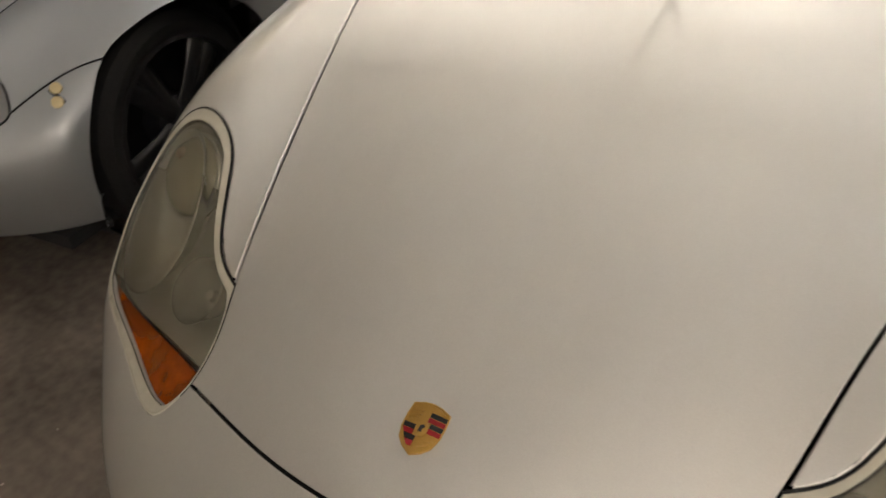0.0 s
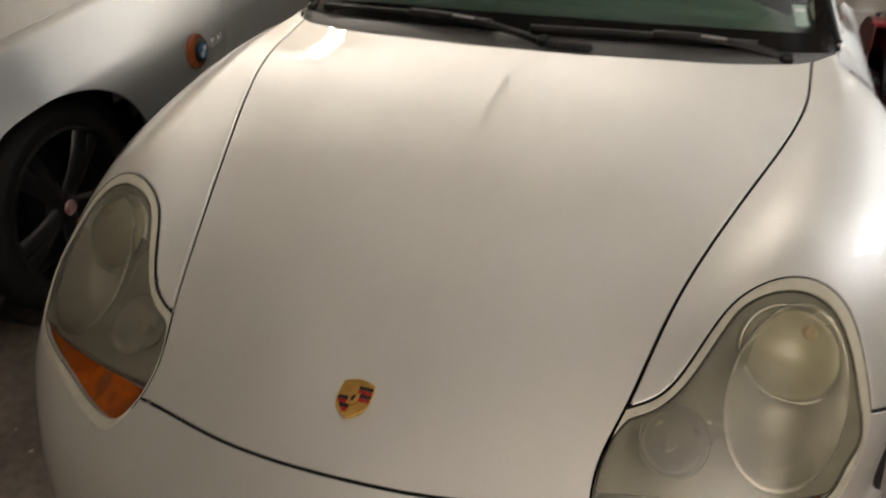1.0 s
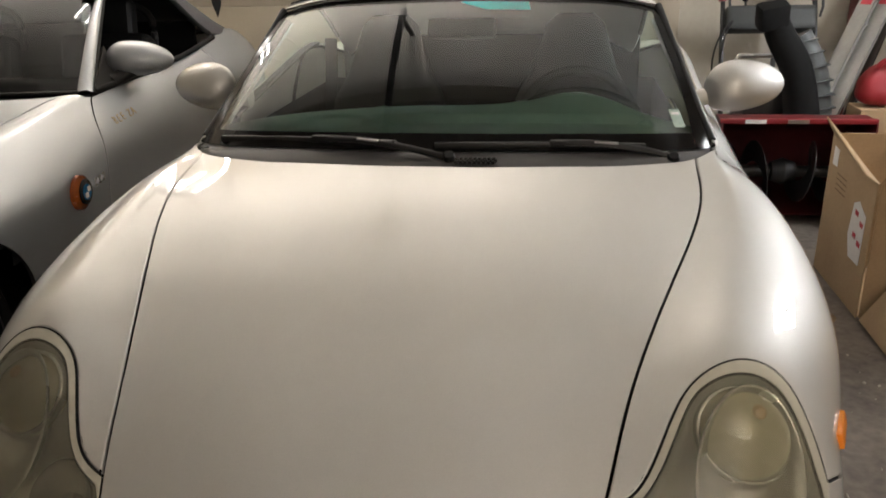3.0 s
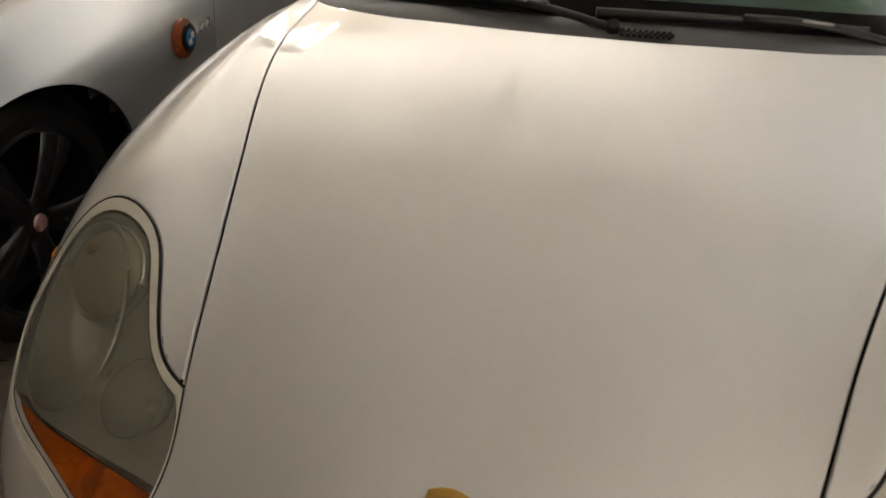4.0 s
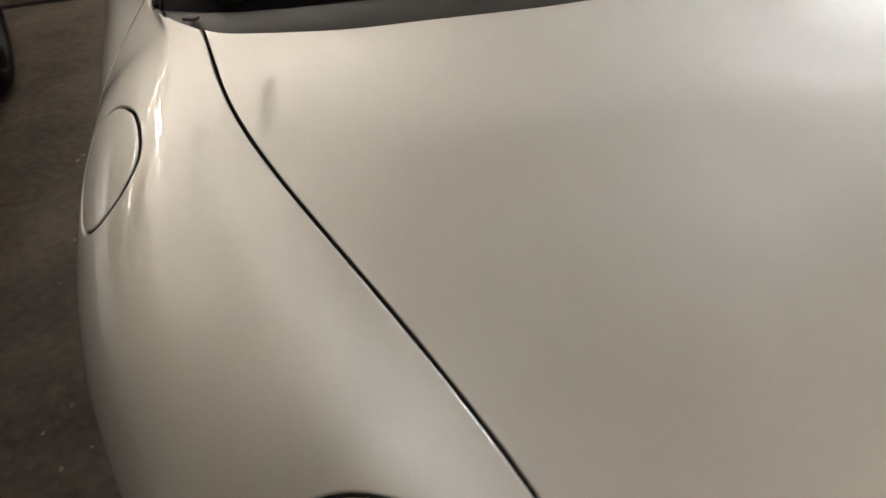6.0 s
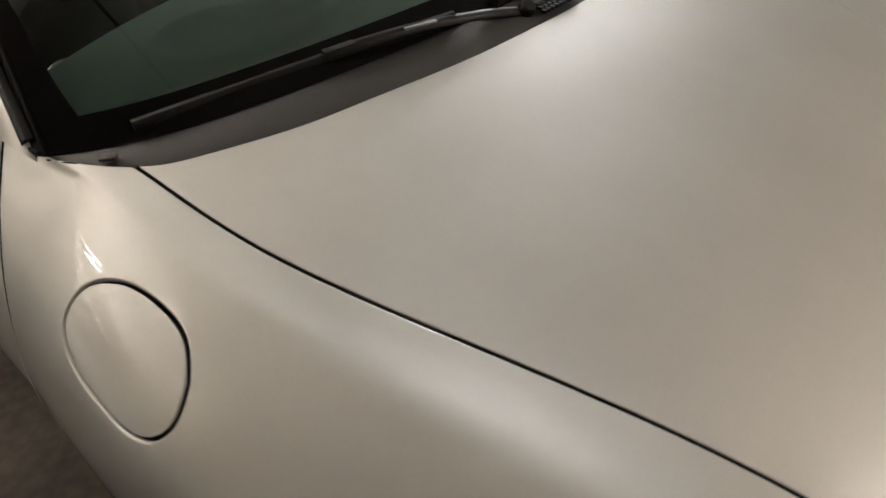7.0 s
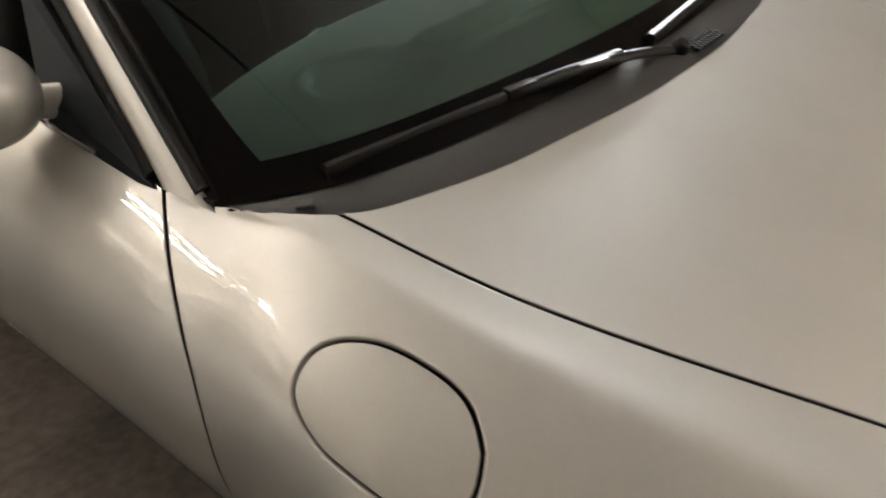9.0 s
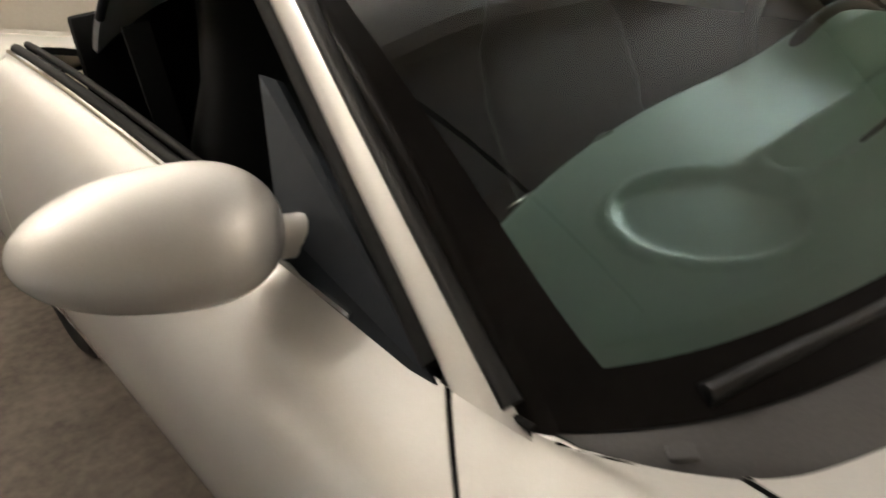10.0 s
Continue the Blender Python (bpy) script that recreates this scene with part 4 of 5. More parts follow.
for sx, sy in ((-1, 1), (1, -1)):
    for k in range(3):
        pts = [badge_point(sx * x, sy * y - (0 if sy > 0 else .001), .0046) for x, y in ((.008, .011 + .005 * k), (.013, .012 + .0042 * k), (.018, .010 + .0048 * k), (.0225 - (0 if sy > 0 else .001 + .004 * k), .008 + .005 * k))] if sy > 0 or k < 2 else [badge_point(.004, -.022, .0046), badge_point(.009, -.020, .0046), badge_point(.012, -.018, .0046)]
        part("antler_line", tube(pts, .0009, 5), GOLD, crest)
part("upper_band", badge_plate([(-.022, .0255), (.022, .0255), (.012, .0300), (0, .0315), (-.012, .0300)], .003, .0052), GOLD, crest)
part("centre_boss", badge_plate([(.0085 * math.cos(q), .011 * math.sin(q)) for q in np.linspace(0, 2 * math.pi, 20, endpoint=False)], .003, .0056), GOLD, crest)
part("centre_mark", badge_plate([(-.003, -.005), (.002, -.004), (.001, 0), (.004, .003), (.001, .006), (-.003, .003)], .005, .0061), BLACK_PLASTIC, crest)


# ---- wipers
WIPER_BLACK = surface("wiper_black", (.006, .006, .006), (.013, .013, .013), .4, spec=.35)
ARM_HIGHLIGHT = surface("arm_highlight", (.25, .25, .25), (.4, .4, .4), .3, metal=.6)


def wiper(tip, heel, pivot, bend):
    tip, heel, pivot, bend = (Vector(p) for p in (tip, heel, pivot, bend))
    up = Vector((0, -.55, .83))
    line = [tip.lerp(heel, k / 10) + up * (.012 + .004 * math.sin(math.pi * k / 10)) for k in range(11)]
    w = part("wiper", tube(line, .0105, 8, flat=1.4, up=up), WIPER_BLACK, sports_car, "black windscreen wiper")
    part("rubber", tube([p - up * .012 for p in line], .004, 6), RUBBER, w)
    mid = line[6]
    part("clip", box_bm(.055, .018, .018, Matrix.Translation(mid + up * .012) @ (heel - tip).to_track_quat("X", "Z").to_matrix().to_4x4(), bevel=.004), WIPER_BLACK, w)
    arm = [pivot, bend, bend.lerp(mid, .5) + up * .02, mid + up * .014]
    part("arm", tube(curve_through([tuple(p) for p in arm], 14), .010, 8, flat=.7, up=up), WIPER_BLACK, w)
    # The arm's white highlight, modelled as a small pale bar.
    part("arm_glint", box_bm(.060, .010, .004, Matrix.Translation(mid.lerp(bend, .45) + up * .026) @ (bend - mid).to_track_quat("X", "Z").to_matrix().to_4x4(), bevel=.0015), ARM_HIGHLIGHT, w, "pale bar for the highlight on the arm")
    part("pivot_cap", lathe([(0, .012), (.012, .011), (.016, .004), (.016, -.01), (0, -.01)], 18, Matrix.Translation(pivot + up * .008) @ up.to_track_quat("Z", "Y").to_matrix().to_4x4()), WIPER_BLACK, w)


wiper((-.620, 1.568, .899), (-.10, 1.440, .919), (.042, 1.398, .902), (-.01, 1.408, .915))
wiper((.0, 1.440, .914), (.53, 1.515, .900), (.60, 1.488, .884), (.57, 1.497, .898))
bm = join_bm(*[box_bm(.008, .009, .006, pose(.062 + .0115 * i + .005 * (j % 2), 1.371 + .011 * j, .9025 + .0015 * j)) for i in range(9) for j in range(3)])
part("vent_grille", bm, RUBBER, cowl, "small black honeycomb air grille")
part("washer_jet", box_bm(.024, .018, .006, pose(-.672, 1.545, .892, 0, 0, -40), bevel=.003), TRIM_GREY, cowl, "small grey washer jet")

# ---- stickers on the screen and cabin details
PAPER_GREEN = surface("printed_sticker", (.26, .37, .30), (.42, .52, .45), .6, fine=160, fine_amount=.7)


def on_screen(u, w, du, dw, off=-.006):
    A, B = np.meshgrid(np.linspace(u - du, u + du, 5), np.linspace(w - dw, w + dw, 4))
    return grid_bm(screen_point(A, B) + np.array([0, -.55, .83]) * off)


part("sticker", on_screen(.785, .165, .042, .050, .001), PAPER_GREEN, windscreen, "pale green printed sticker")
part("sticker_line", on_screen(.785, .19, .030, .008, .002), WHITE_PAINT, windscreen)
part("inside_mirror", box_bm(.22, .035, .065, pose(.0, 2.06, 1.16, -20), bevel=.016, seg=3), BLACK_PLASTIC, windscreen, "black interior mirror")
part("demist_vent", tube([(-.195, 1.715, .884), (.15, 1.731, .890), (.52, 1.772, .882)], .018, 10, flat=.5), BLACK_PLASTIC, sports_car, "black demister slot")
part("binnacle", tube(curve_through([(.19, 1.945, .915), (.25, 1.95, .955), (.37, 1.955, .978), (.49, 1.95, .955), (.55, 1.945, .915)], 20), .016, 10), LEATHER, sports_car, "hooded instrument binnacle")
for vx, vy, vz in ((-.25, 1.966, .905), (-.58, 1.876, .888)):
    part("vent_bezel", tube([(vx + .032 * math.cos(q), vy + .006, vz + .022 * math.sin(q)) for q in np.linspace(0, 2 * math.pi, 20, endpoint=False)], .0045, 6, closed=True), CHROME, sports_car, "bright air vent bezel")
part("grab_handle", tube(curve_through([(-.33, 2.09, .80), (-.31, 2.06, .825), (-.25, 2.04, .83), (-.22, 2.03, .81)], 14), .007, 8), CHROME, sports_car, "bright grab handle")
for a, b in (((.080, 2.75, 1.135), (.185, 2.75, 1.137)), ((-.035, 2.75, 1.092), (.188, 2.75, 1.095))):
    part("roof_bow", tube([a, b], .0035, 6), PALE_TRIM, sports_car, "pale edge of the rear window frame")
part("belt_buckle", box_bm(.035, .02, .06, pose(.06, 2.30, .60, -15), bevel=.005), CHROME, sports_car, "bright seat belt buckle")
PIN = surface("bright_plastic", (.6, .6, .6), (.75, .75, .75), .15)
part("door_pull", box_bm(.05, .02, .02, pose(-.66, 2.16, .80, 0, 0, 12), bevel=.006), CHROME, sports_car, "bright door handle inside")
part("seat_belt", box_bm(.05, .006, .55, pose(-.62, 2.66, .80, -12, 0, 0)), RUBBER, sports_car, "black seat belt")


# ---- wheels
def road_wheel(parent, x, y, z, radius, width, side, rim_mat, cap_mat, spokes=5, twin=0.0, rim_ratio=.68, spoke_r=.030):
    turn = Matrix.Translation((x, y, z)) @ pose(0, 0, 0, 0, 90 * side, 0)
    rr = radius * rim_ratio
    w = width / 2
    tyre = [(rr, -w * .9), (rr + .02, -w), (radius - .035, -w), (radius - .008, -w * .8), (radius, -w * .5), (radius, w * .5), (radius - .008, w * .8), (radius - .035, w), (rr + .02, w), (rr, w * .9), (rr - .012, w * .8)]
    wh = part("wheel", lathe(tyre, 48, turn), RUBBER, parent, "road wheel with a black tyre")
    rim = part("rim", lathe([(rr + .004, w * .92), (rr - .008, w * .95), (rr - .014, w * .7), (rr - .03, w * .4), (rr - .035, -w * .8), (0, -w * .8)], 48, turn), rim_mat, wh)
    for k in range(spokes):
        for off in ((-twin, twin) if twin else (0,)):
            a0, a1 = 2 * math.pi * k / spokes + off * .35, 2 * math.pi * k / spokes + off
            pts = [turn @ Vector((r * math.cos(a), r * math.sin(a), h)) for r, a, h in ((.03, a0, w * .62), (rr * .4, a0 * .7 + a1 * .3, w * .72), (rr * .75, a1, w * .8), (rr - .012, a1, w * .78))]
            part("spoke", tube(curve_through([tuple(p) for p in pts], 8), spoke_r, 10, flat=.5, up=turn.to_3x3() @ Vector((0, 0, 1))), rim_mat, rim)
    part("hub", lathe([(0, w * .80), (.032, w * .79), (.05, w * .72), (.075, w * .55), (.08, 0), (0, 0)], 28, turn), rim_mat, rim)
    part("cap", lathe([(0, w * .86), (.021, w * .85), (.025, w * .80), (.025, w * .7)], 24, turn), cap_mat, rim, "round centre cap")
    return wh


ALLOY = surface("silver_alloy", (.4, .4, .4), (.52, .52, .52), .35, metal=.8)
for side in (1, -1):
    road_wheel(sports_car, side * .715, AXLE_F, HUB, HUB, .195, side, ALLOY, ALLOY)
    road_wheel(sports_car, side * .66, AXLE_R, HUB, HUB, .225, side, ALLOY, ALLOY)
    bm = lathe([(.362, -.16), (.362, .02)], 32, Matrix.Translation((side * .72, AXLE_F, HUB)) @ pose(0, 0, 0, 0, 90 * side, 0))
    part("wheel_liner", bm, SHADOW_GAP, sports_car)
under = box_bm(1.2, 3.7, .04, pose(0, 2.15, .17))
part("underbody", under, SHADOW_GAP, sports_car)
MARK_AMBER = surface("amber_marker", (.8, .22, .02), (.9, .3, .03), .2)
for side in (1, -1):
    q = BODY.find([(.81, .70, .625)])[0] * np.array([side, 1])
    p, n = Vector(BODY.at([q])[0]), Vector(BODY.normal([q])[0])
    part("side_marker", box_bm(.085, .028, .012, Matrix.Translation(p + n * .003) @ n.to_track_quat("Z", "X").to_matrix().to_4x4() @ pose(0, 0, 0, 0, 0, 90), bevel=.004), MARK_AMBER, sports_car, "amber side marker lamp")

# ---------------------------------------------------------------- silver roadster parked alongside
ROADSTER = Skin([
    [(0, -.66, .20), (0, -.74, .42), (0, -.62, .62), (0, -.35, .73), (0, 0, .80), (0, .5, .87), (0, .9, .925), (0, 1.2, .95), (0, 2.0, .95), (0, 2.5, .99), (0, 3.0, .995), (0, 3.35, .85)],
    [(.35, -.62, .20), (.35, -.70, .42), (.35, -.58, .62), (.36, -.33, .73), (.38, 0, .80), (.40, .5, .868), (.40, .9, .92), (.40, 1.2, .945), (.40, 2.0, .945), (.40, 2.5, .985), (.40, 3.0, .99), (.40, 3.32, .84)],
    [(.55, -.55, .20), (.56, -.62, .42), (.54, -.50, .61), (.60, -.28, .73), (.64, 0, .80), (.67, .5, .865), (.694, .997, .919), (.71, 1.2, .925), (.71, 2.0, .945), (.70, 2.5, 1.0), (.66, 3.0, .985), (.60, 3.28, .83)],
    [(.70, -.46, .20), (.72, -.50, .42), (.70, -.38, .58), (.72, -.20, .715), (.75, 0, .79), (.775, .5, .845), (.775, .97, .885), (.775, 1.2, .905), (.785, 2.0, .935), (.79, 2.5, .985), (.76, 3.0, .955), (.68, 3.24, .80)],
    [(.78, -.38, .20), (.80, -.42, .42), (.80, -.34, .54), (.835, -.18, .635), (.865, 0, .71), (.885, .5, .745), (.876, .95, .775), (.868, 1.2, .79), (.866, 2.0, .825), (.88, 2.5, .85), (.86, 3.0, .81), (.75, 3.2, .70)],
    [(.80, -.36, .20), (.82, -.38, .38), (.83, -.34, .46), (.865, -.2, .52), (.895, 0, .58), (.912, .5, .60), (.888, .95, .58), (.875, 1.2, .58), (.87, 2.0, .60), (.895, 2.5, .62), (.88, 3.0, .58), (.78, 3.18, .50)],
    [(.80, -.36, .18), (.82, -.36, .28), (.83, -.34, .30), (.85, -.25, .27), (.86, 0, .24), (.86, .5, .22), (.85, .95, .215), (.85, 1.2, .215), (.85, 2.0, .215), (.86, 2.5, .24), (.86, 3.0, .27), (.77, 3.17, .30)],
])
Z_HUB, Z_AXLE = .325, 2.495
roadster = thing("roadster", (-2.163, 1.156, 0), "silver two-seat roadster with a black canvas roof raised", "car", turn=3.86, local=True)


def z_arch(y, a0, a1, n=26, r=.362):
    return ROADSTER.find([(y + r * math.cos(radians(a)), Z_HUB + r * math.sin(radians(a))) for a in np.linspace(a0, a1, n)], axes=(1, 2), s_from=3.4)


hood_rear = ROADSTER.find(curve_through([(0, .86, .92), (.25, .87, .918), (.5, .92, .917), (.65, .97, .918), (.694, .997, .919)], 20))
hood_rear[0, 0], hood_rear[-1] = 0, (2, 6)
hood_half = [(s, 2.05) for s in np.linspace(0, 1.6, 16)] + [(1.85, 2.2), (2.0, 2.5)] + [(2.0, v) for v in np.linspace(2.6, 6, 30)] + list(hood_rear[::-1][1:])
z_hood = np.array(hood_half + [(-s, v) for s, v in hood_half[::-1]][1:-1])
z_door_f = ROADSTER.find(curve_through([(.765, 1.10, .90), (.83, .985, .83), (.876, .915, .74), (.889, .889, .633), (.882, .90, .45), (.855, .95, .23)], 24))
z_door_f[0, 0], z_door_f[-1, 0] = 3.0, 6.0
z_door_r = ROADSTER.find(curve_through([(.787, 2.22, .955), (.86, 2.26, .84), (.875, 2.24, .62), (.86, 2.12, .40), (.85, 2.05, .22)], 18))
z_door_r[0, 0], z_door_r[-1, 0] = 3.0, 6.0
z_af, z_afr, z_ar = z_arch(0, -16, 128), z_arch(0, 128, 194, 12), z_arch(Z_AXLE, -14, 194, 30)
z_lamp = ROADSTER.find(curve_through([(.58, -.52, .595), (.61, -.43, .635), (.675, -.42, .62), (.735, -.475, .59), (.725, -.51, .56), (.67, -.545, .53), (.60, -.58, .53), (.58, -.52, .595)], 30))[:-1]
seam = np.array([z_lamp[13] + (z_af[-1] - z_lamp[13]) * t for t in np.linspace(0, 1, 8)])
wing_in = [(2.0, v) for v in np.linspace(2.9, 6, 30)]
z_wing = np.array(wing_in + [(2.4, 6.3), (2.8, 6.55)] + list(z_door_f) + [(6.0, v) for v in np.linspace(z_door_f[-1, 1], z_af[0, 1], 8)][1:] + list(z_af) + list(seam[::-1][1:]) + list(z_lamp[13:0:-1]) + [z_lamp[0], (2.0, 2.75)])
z_bump_half = [(s, 2.05) for s in np.linspace(0, 1.6, 12)] + [(1.85, 2.2), (2.0, 2.5)] + [z_lamp[0]] + list(z_lamp[:13:-1]) + list(seam) + list(z_afr[1:]) + [(6, .5), (6, 0)] + [(s, 0.0) for s in np.linspace(5.8, 0, 24)]
z_bump = np.array(z_bump_half + [(-s, v) for s, v in z_bump_half[::-1]][1:-1])
z_belt = [(3.0, v) for v in np.linspace(z_door_f[0, 1], z_door_r[0, 1], 14)]
z_door = np.array(z_belt + list(z_door_r[1:]) + [(6.0, v) for v in np.linspace(z_door_r[-1, 1], z_door_f[-1, 1], 10)][1:] + list(z_door_f[::-1][1:-1]))
vd = z_door_r[0, 1]
z_rear_half = [(s, 9.25) for s in np.linspace(0, 2, 10)] + [(2.5, 9.0), (2.9, vd + .1), (3.0, vd)] + list(z_door_r[1:]) + [(6.0, z_ar[-1, 1] - .02)] + list(z_ar[::-1]) + [(6, 11.0)] + [(s, 11.0) for s in np.linspace(5.8, 0, 18)]
z_rear = np.array(z_rear_half + [(-s, v) for s, v in z_rear_half[::-1]][1:-1])

part("bonnet", panel(ROADSTER, z_hood, step=.12), SILVER_COOL, roadster)
part("front_bumper", panel(ROADSTER, z_bump, step=.14), SILVER_COOL, roadster)
part("rear_body", panel(ROADSTER, z_rear, step=.14), SILVER_COOL, roadster)
Z_LAMP = surface("roadster_lamp", (.25, .26, .27), (.45, .46, .47), .1, metal=.6)
for side in (1, -1):
    m = (lambda lp: np.asarray(lp)) if side == 1 else mirrored
    part("front_wing", panel(ROADSTER, m(z_wing), step=.1), SILVER_COOL, roadster)
    part("door_skin", panel(ROADSTER, m(z_door), step=.12), SILVER_COOL, roadster)
    part("headlight", panel(ROADSTER, m(z_lamp), step=.1), Z_LAMP, roadster, "clear swept-back headlight")
# The roadster's sheet of painted joint shade, just under its skin.
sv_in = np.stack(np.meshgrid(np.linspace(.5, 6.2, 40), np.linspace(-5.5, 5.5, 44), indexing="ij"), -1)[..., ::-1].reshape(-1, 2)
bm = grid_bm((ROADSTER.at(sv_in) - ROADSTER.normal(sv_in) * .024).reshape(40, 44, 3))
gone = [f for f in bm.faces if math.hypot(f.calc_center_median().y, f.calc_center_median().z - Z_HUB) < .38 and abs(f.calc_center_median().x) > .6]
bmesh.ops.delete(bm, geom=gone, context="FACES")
part("gap_shade_sheet", bm, SHADOW_GAP, roadster)

# screen and roof
Z_LOW = even_curve([(0, .93, .93), (.35, .96, .928), (.6, 1.03, .922), (.715, 1.10, .915)], 41)
Z_TOP = even_curve([(0, 1.60, 1.285), (.25, 1.605, 1.28), (.45, 1.62, 1.265), (.575, 1.645, 1.235)], 41)
rows = [Z_LOW * (1 - w) + Z_TOP * w + np.array([0, -.5, .85]) * .02 * 4 * w * (1 - w) for w in np.linspace(0, 1, 12)]
z_screen = part("windscreen", grid_bm(rows), clear("tinted_screen_glass", (0.26, 0.31, 0.30), 1.38), roadster, "dark reflecting windscreen")
part("screen_border", tube(Z_LOW, .022, 8, flat=.5), FRIT, z_screen)
part("screen_header", grid_bm([Z_TOP + np.array([0, -.012, 0]), Z_TOP + np.array([0, 0, .014]), Z_TOP + np.array([0, .03, .02])]), SILVER_COOL, roadster)
for side in (1, -1):
    sc = np.array([side, 1, 1])
    ins = curve_through([(.715, 1.10, .915), (.665, 1.29, 1.04), (.62, 1.47, 1.15), (.575, 1.645, 1.235)], 12) * sc
    outs = curve_through([(.765, 1.13, .905), (.705, 1.33, 1.04), (.65, 1.51, 1.15), (.60, 1.67, 1.245)], 12) * sc
    no = np.array([side * .6, -.45, .66])
    part("windscreen_pillar", grid_bm([ins, ins + no * .012, ins * .5 + outs * .5 + no * .022, outs + no * .012, outs - no * .015]), SILVER_COOL, roadster)
    part("pillar_seal", tube([tuple(p) for p in outs + no * .004], .010, 8), RUBBER, roadster)
    part("waist_seal", tube([(side * .768, 1.14, .915), (side * .785, 1.6, .932), (side * .79, 2.0, .948), (side * .795, 2.42, .99)], .012, 8), RUBBER, roadster)
z_roof = []
for y, zc, hw, ze in [(1.64, 1.30, .575, 1.250), (1.80, 1.395, .605, 1.285), (2.0, 1.44, .645, 1.285), (2.18, 1.445, .69, 1.215), (2.38, 1.41, .77, 1.04), (2.65, 1.29, .78, .995), (2.96, 1.04, .735, .985)]:
    t = np.linspace(-1, 1, 41)
    z_roof.append(np.stack([t * hw, np.full(41, y) - .03 * t ** 2, zc - (zc - ze) * np.abs(t) ** 3.2], 1))
z_roof = np.einsum("ij,jkc->ikc", spline_basis(7, np.linspace(0, 6, 37)), np.array(z_roof))
part("canvas_roof", grid_bm(z_roof, thick=.014), CANVAS_DARK, roadster, "black canvas folding roof, raised")
for side, col in ((1, -1), (-1, 0)):
    edge = [tuple(p + np.array([side * .006, 0, -.006])) for p in z_roof[:26, col]]
    part("roof_edge_seal", tube(edge, .014, 8), RUBBER, roadster, "black roof edge seal")
bm = bmesh.new()
tubz = [(-.72, 1.10), (.72, 1.10), (.76, 2.5), (-.76, 2.5)]
lowv, hiv = [bm.verts.new((x, y, .2)) for x, y in tubz], [bm.verts.new((x, y, .90)) for x, y in tubz]
bm.faces.new(lowv)
for i in range(4):
    bm.faces.new((lowv[i], lowv[(i + 1) % 4], hiv[(i + 1) % 4], hiv[i]))
part("cabin_tub", bm, CARPET, roadster)
part("bulkhead", box_bm(1.42, .03, .22, pose(0, 2.40, .97), bevel=.01), CARPET, roadster)
xs = np.linspace(-.72, .72, 21)
part("dashboard", grid_bm([[(x, y, z) for x in xs] for y, z in ((1.0, .90), (1.2, .93), (1.40, .93), (1.45, .88), (1.42, .6))]), LEATHER, roadster)
for x in (-.36, .36):
    seat = part("seat", box_bm(.48, .5, .18, pose(x, 1.75, .42, 8), bevel=.06, seg=3), LEATHER, roadster, "black leather seat")
    part("seat_back", box_bm(.46, .15, .62, pose(x, 2.06, .74, -14), bevel=.06, seg=3), LEATHER, seat)
    part("head_restraint", box_bm(.27, .1, .22, pose(x, 2.17, 1.10, -10), bevel=.045, seg=3), LEATHER, seat)
    part("roll_hoop", tube(curve_through([(x - .16, 2.30, .95), (x - .15, 2.30, 1.12), (x, 2.30, 1.17), (x + .15, 2.30, 1.12), (x + .16, 2.30, .95)], 20), .02, 8), BLACK_PLASTIC, roadster, "black roll hoop behind the seat")

for side in (1, -1):
    sc = Matrix.Diagonal((side, 1, 1, 1))
    mir = part("door_mirror", mirror_shell(.135, .072, .085, sc @ pose(.835, 1.43, .995, 0, -4, 14), side < 0), SILVER_COOL, roadster, "silver rounded door mirror")
    part("mirror_foot", tube([sc @ Vector(p) for p in ((.752, 1.31, .925), (.775, 1.345, .94), (.80, 1.385, .955), (.82, 1.41, .965))], .036, 12, flat=.8), BLACK_PLASTIC, mir)
    part("mirror_sail", plate([sc @ Vector(p) for p in ((.766, 1.15, .915), (.775, 1.36, .93), (.70, 1.40, 1.06))], .012), BLACK_PLASTIC, mir)
    for wy in (0, Z_AXLE):
        road_wheel(roadster, side * .715, wy, Z_HUB, Z_HUB, .225, side, BLACK_WHEEL, surface("cap_red_white", (.25, .02, .02), (.42, .36, .35), .3, fine=60, big=35), rim_ratio=.76, spoke_r=.031, twin=.13)
        part("wheel_liner", lathe([(.375, -.2), (.375, .04)], 30, Matrix.Translation((side * .72, wy, Z_HUB)) @ pose(0, 0, 0, 0, 90 * side, 0)), SHADOW_GAP, roadster)


def on_roadster(x, y, z, name, bm_maker, mat, label, parent=None):
    q = ROADSTER.find([(x, y, z)])[0]
    p, n = Vector(ROADSTER.at([q])[0]), Vector(ROADSTER.normal([q])[0])
    side_dir = Vector((0, 1, 0)) - n * n.y
    side_dir.normalize()
    up = n.cross(side_dir)
    m = Matrix((side_dir, up, n)).transposed().to_4x4()
    if up.z < 0:
        m = Matrix((-side_dir, -up, n)).transposed().to_4x4()
    m.translation = p + n * .002
    return part(name, bm_maker(m), mat, parent or roadster, label)


BLUE = surface("blue_enamel", (.03, .16, .34), (.05, .22, .42), .2)
ORANGE_LENS = surface("orange_repeater", (.10, .035, .02), (.42, .10, .02), .25, big=14)
rep = on_roadster(.91, .645, .652, "side_repeater", lambda m: lathe([(.062, -.002), (.060, .010), (.045, .016), (0, .017)], 28, m), ORANGE_LENS, "round orange side repeater with an enamel roundel")
on_roadster(.91, .655, .652, "roundel", lambda m: lathe([(.045, .012), (.044, .020), (.040, .022), (0, .0225)], 28, m), GLOSS_BLACK, "", rep)
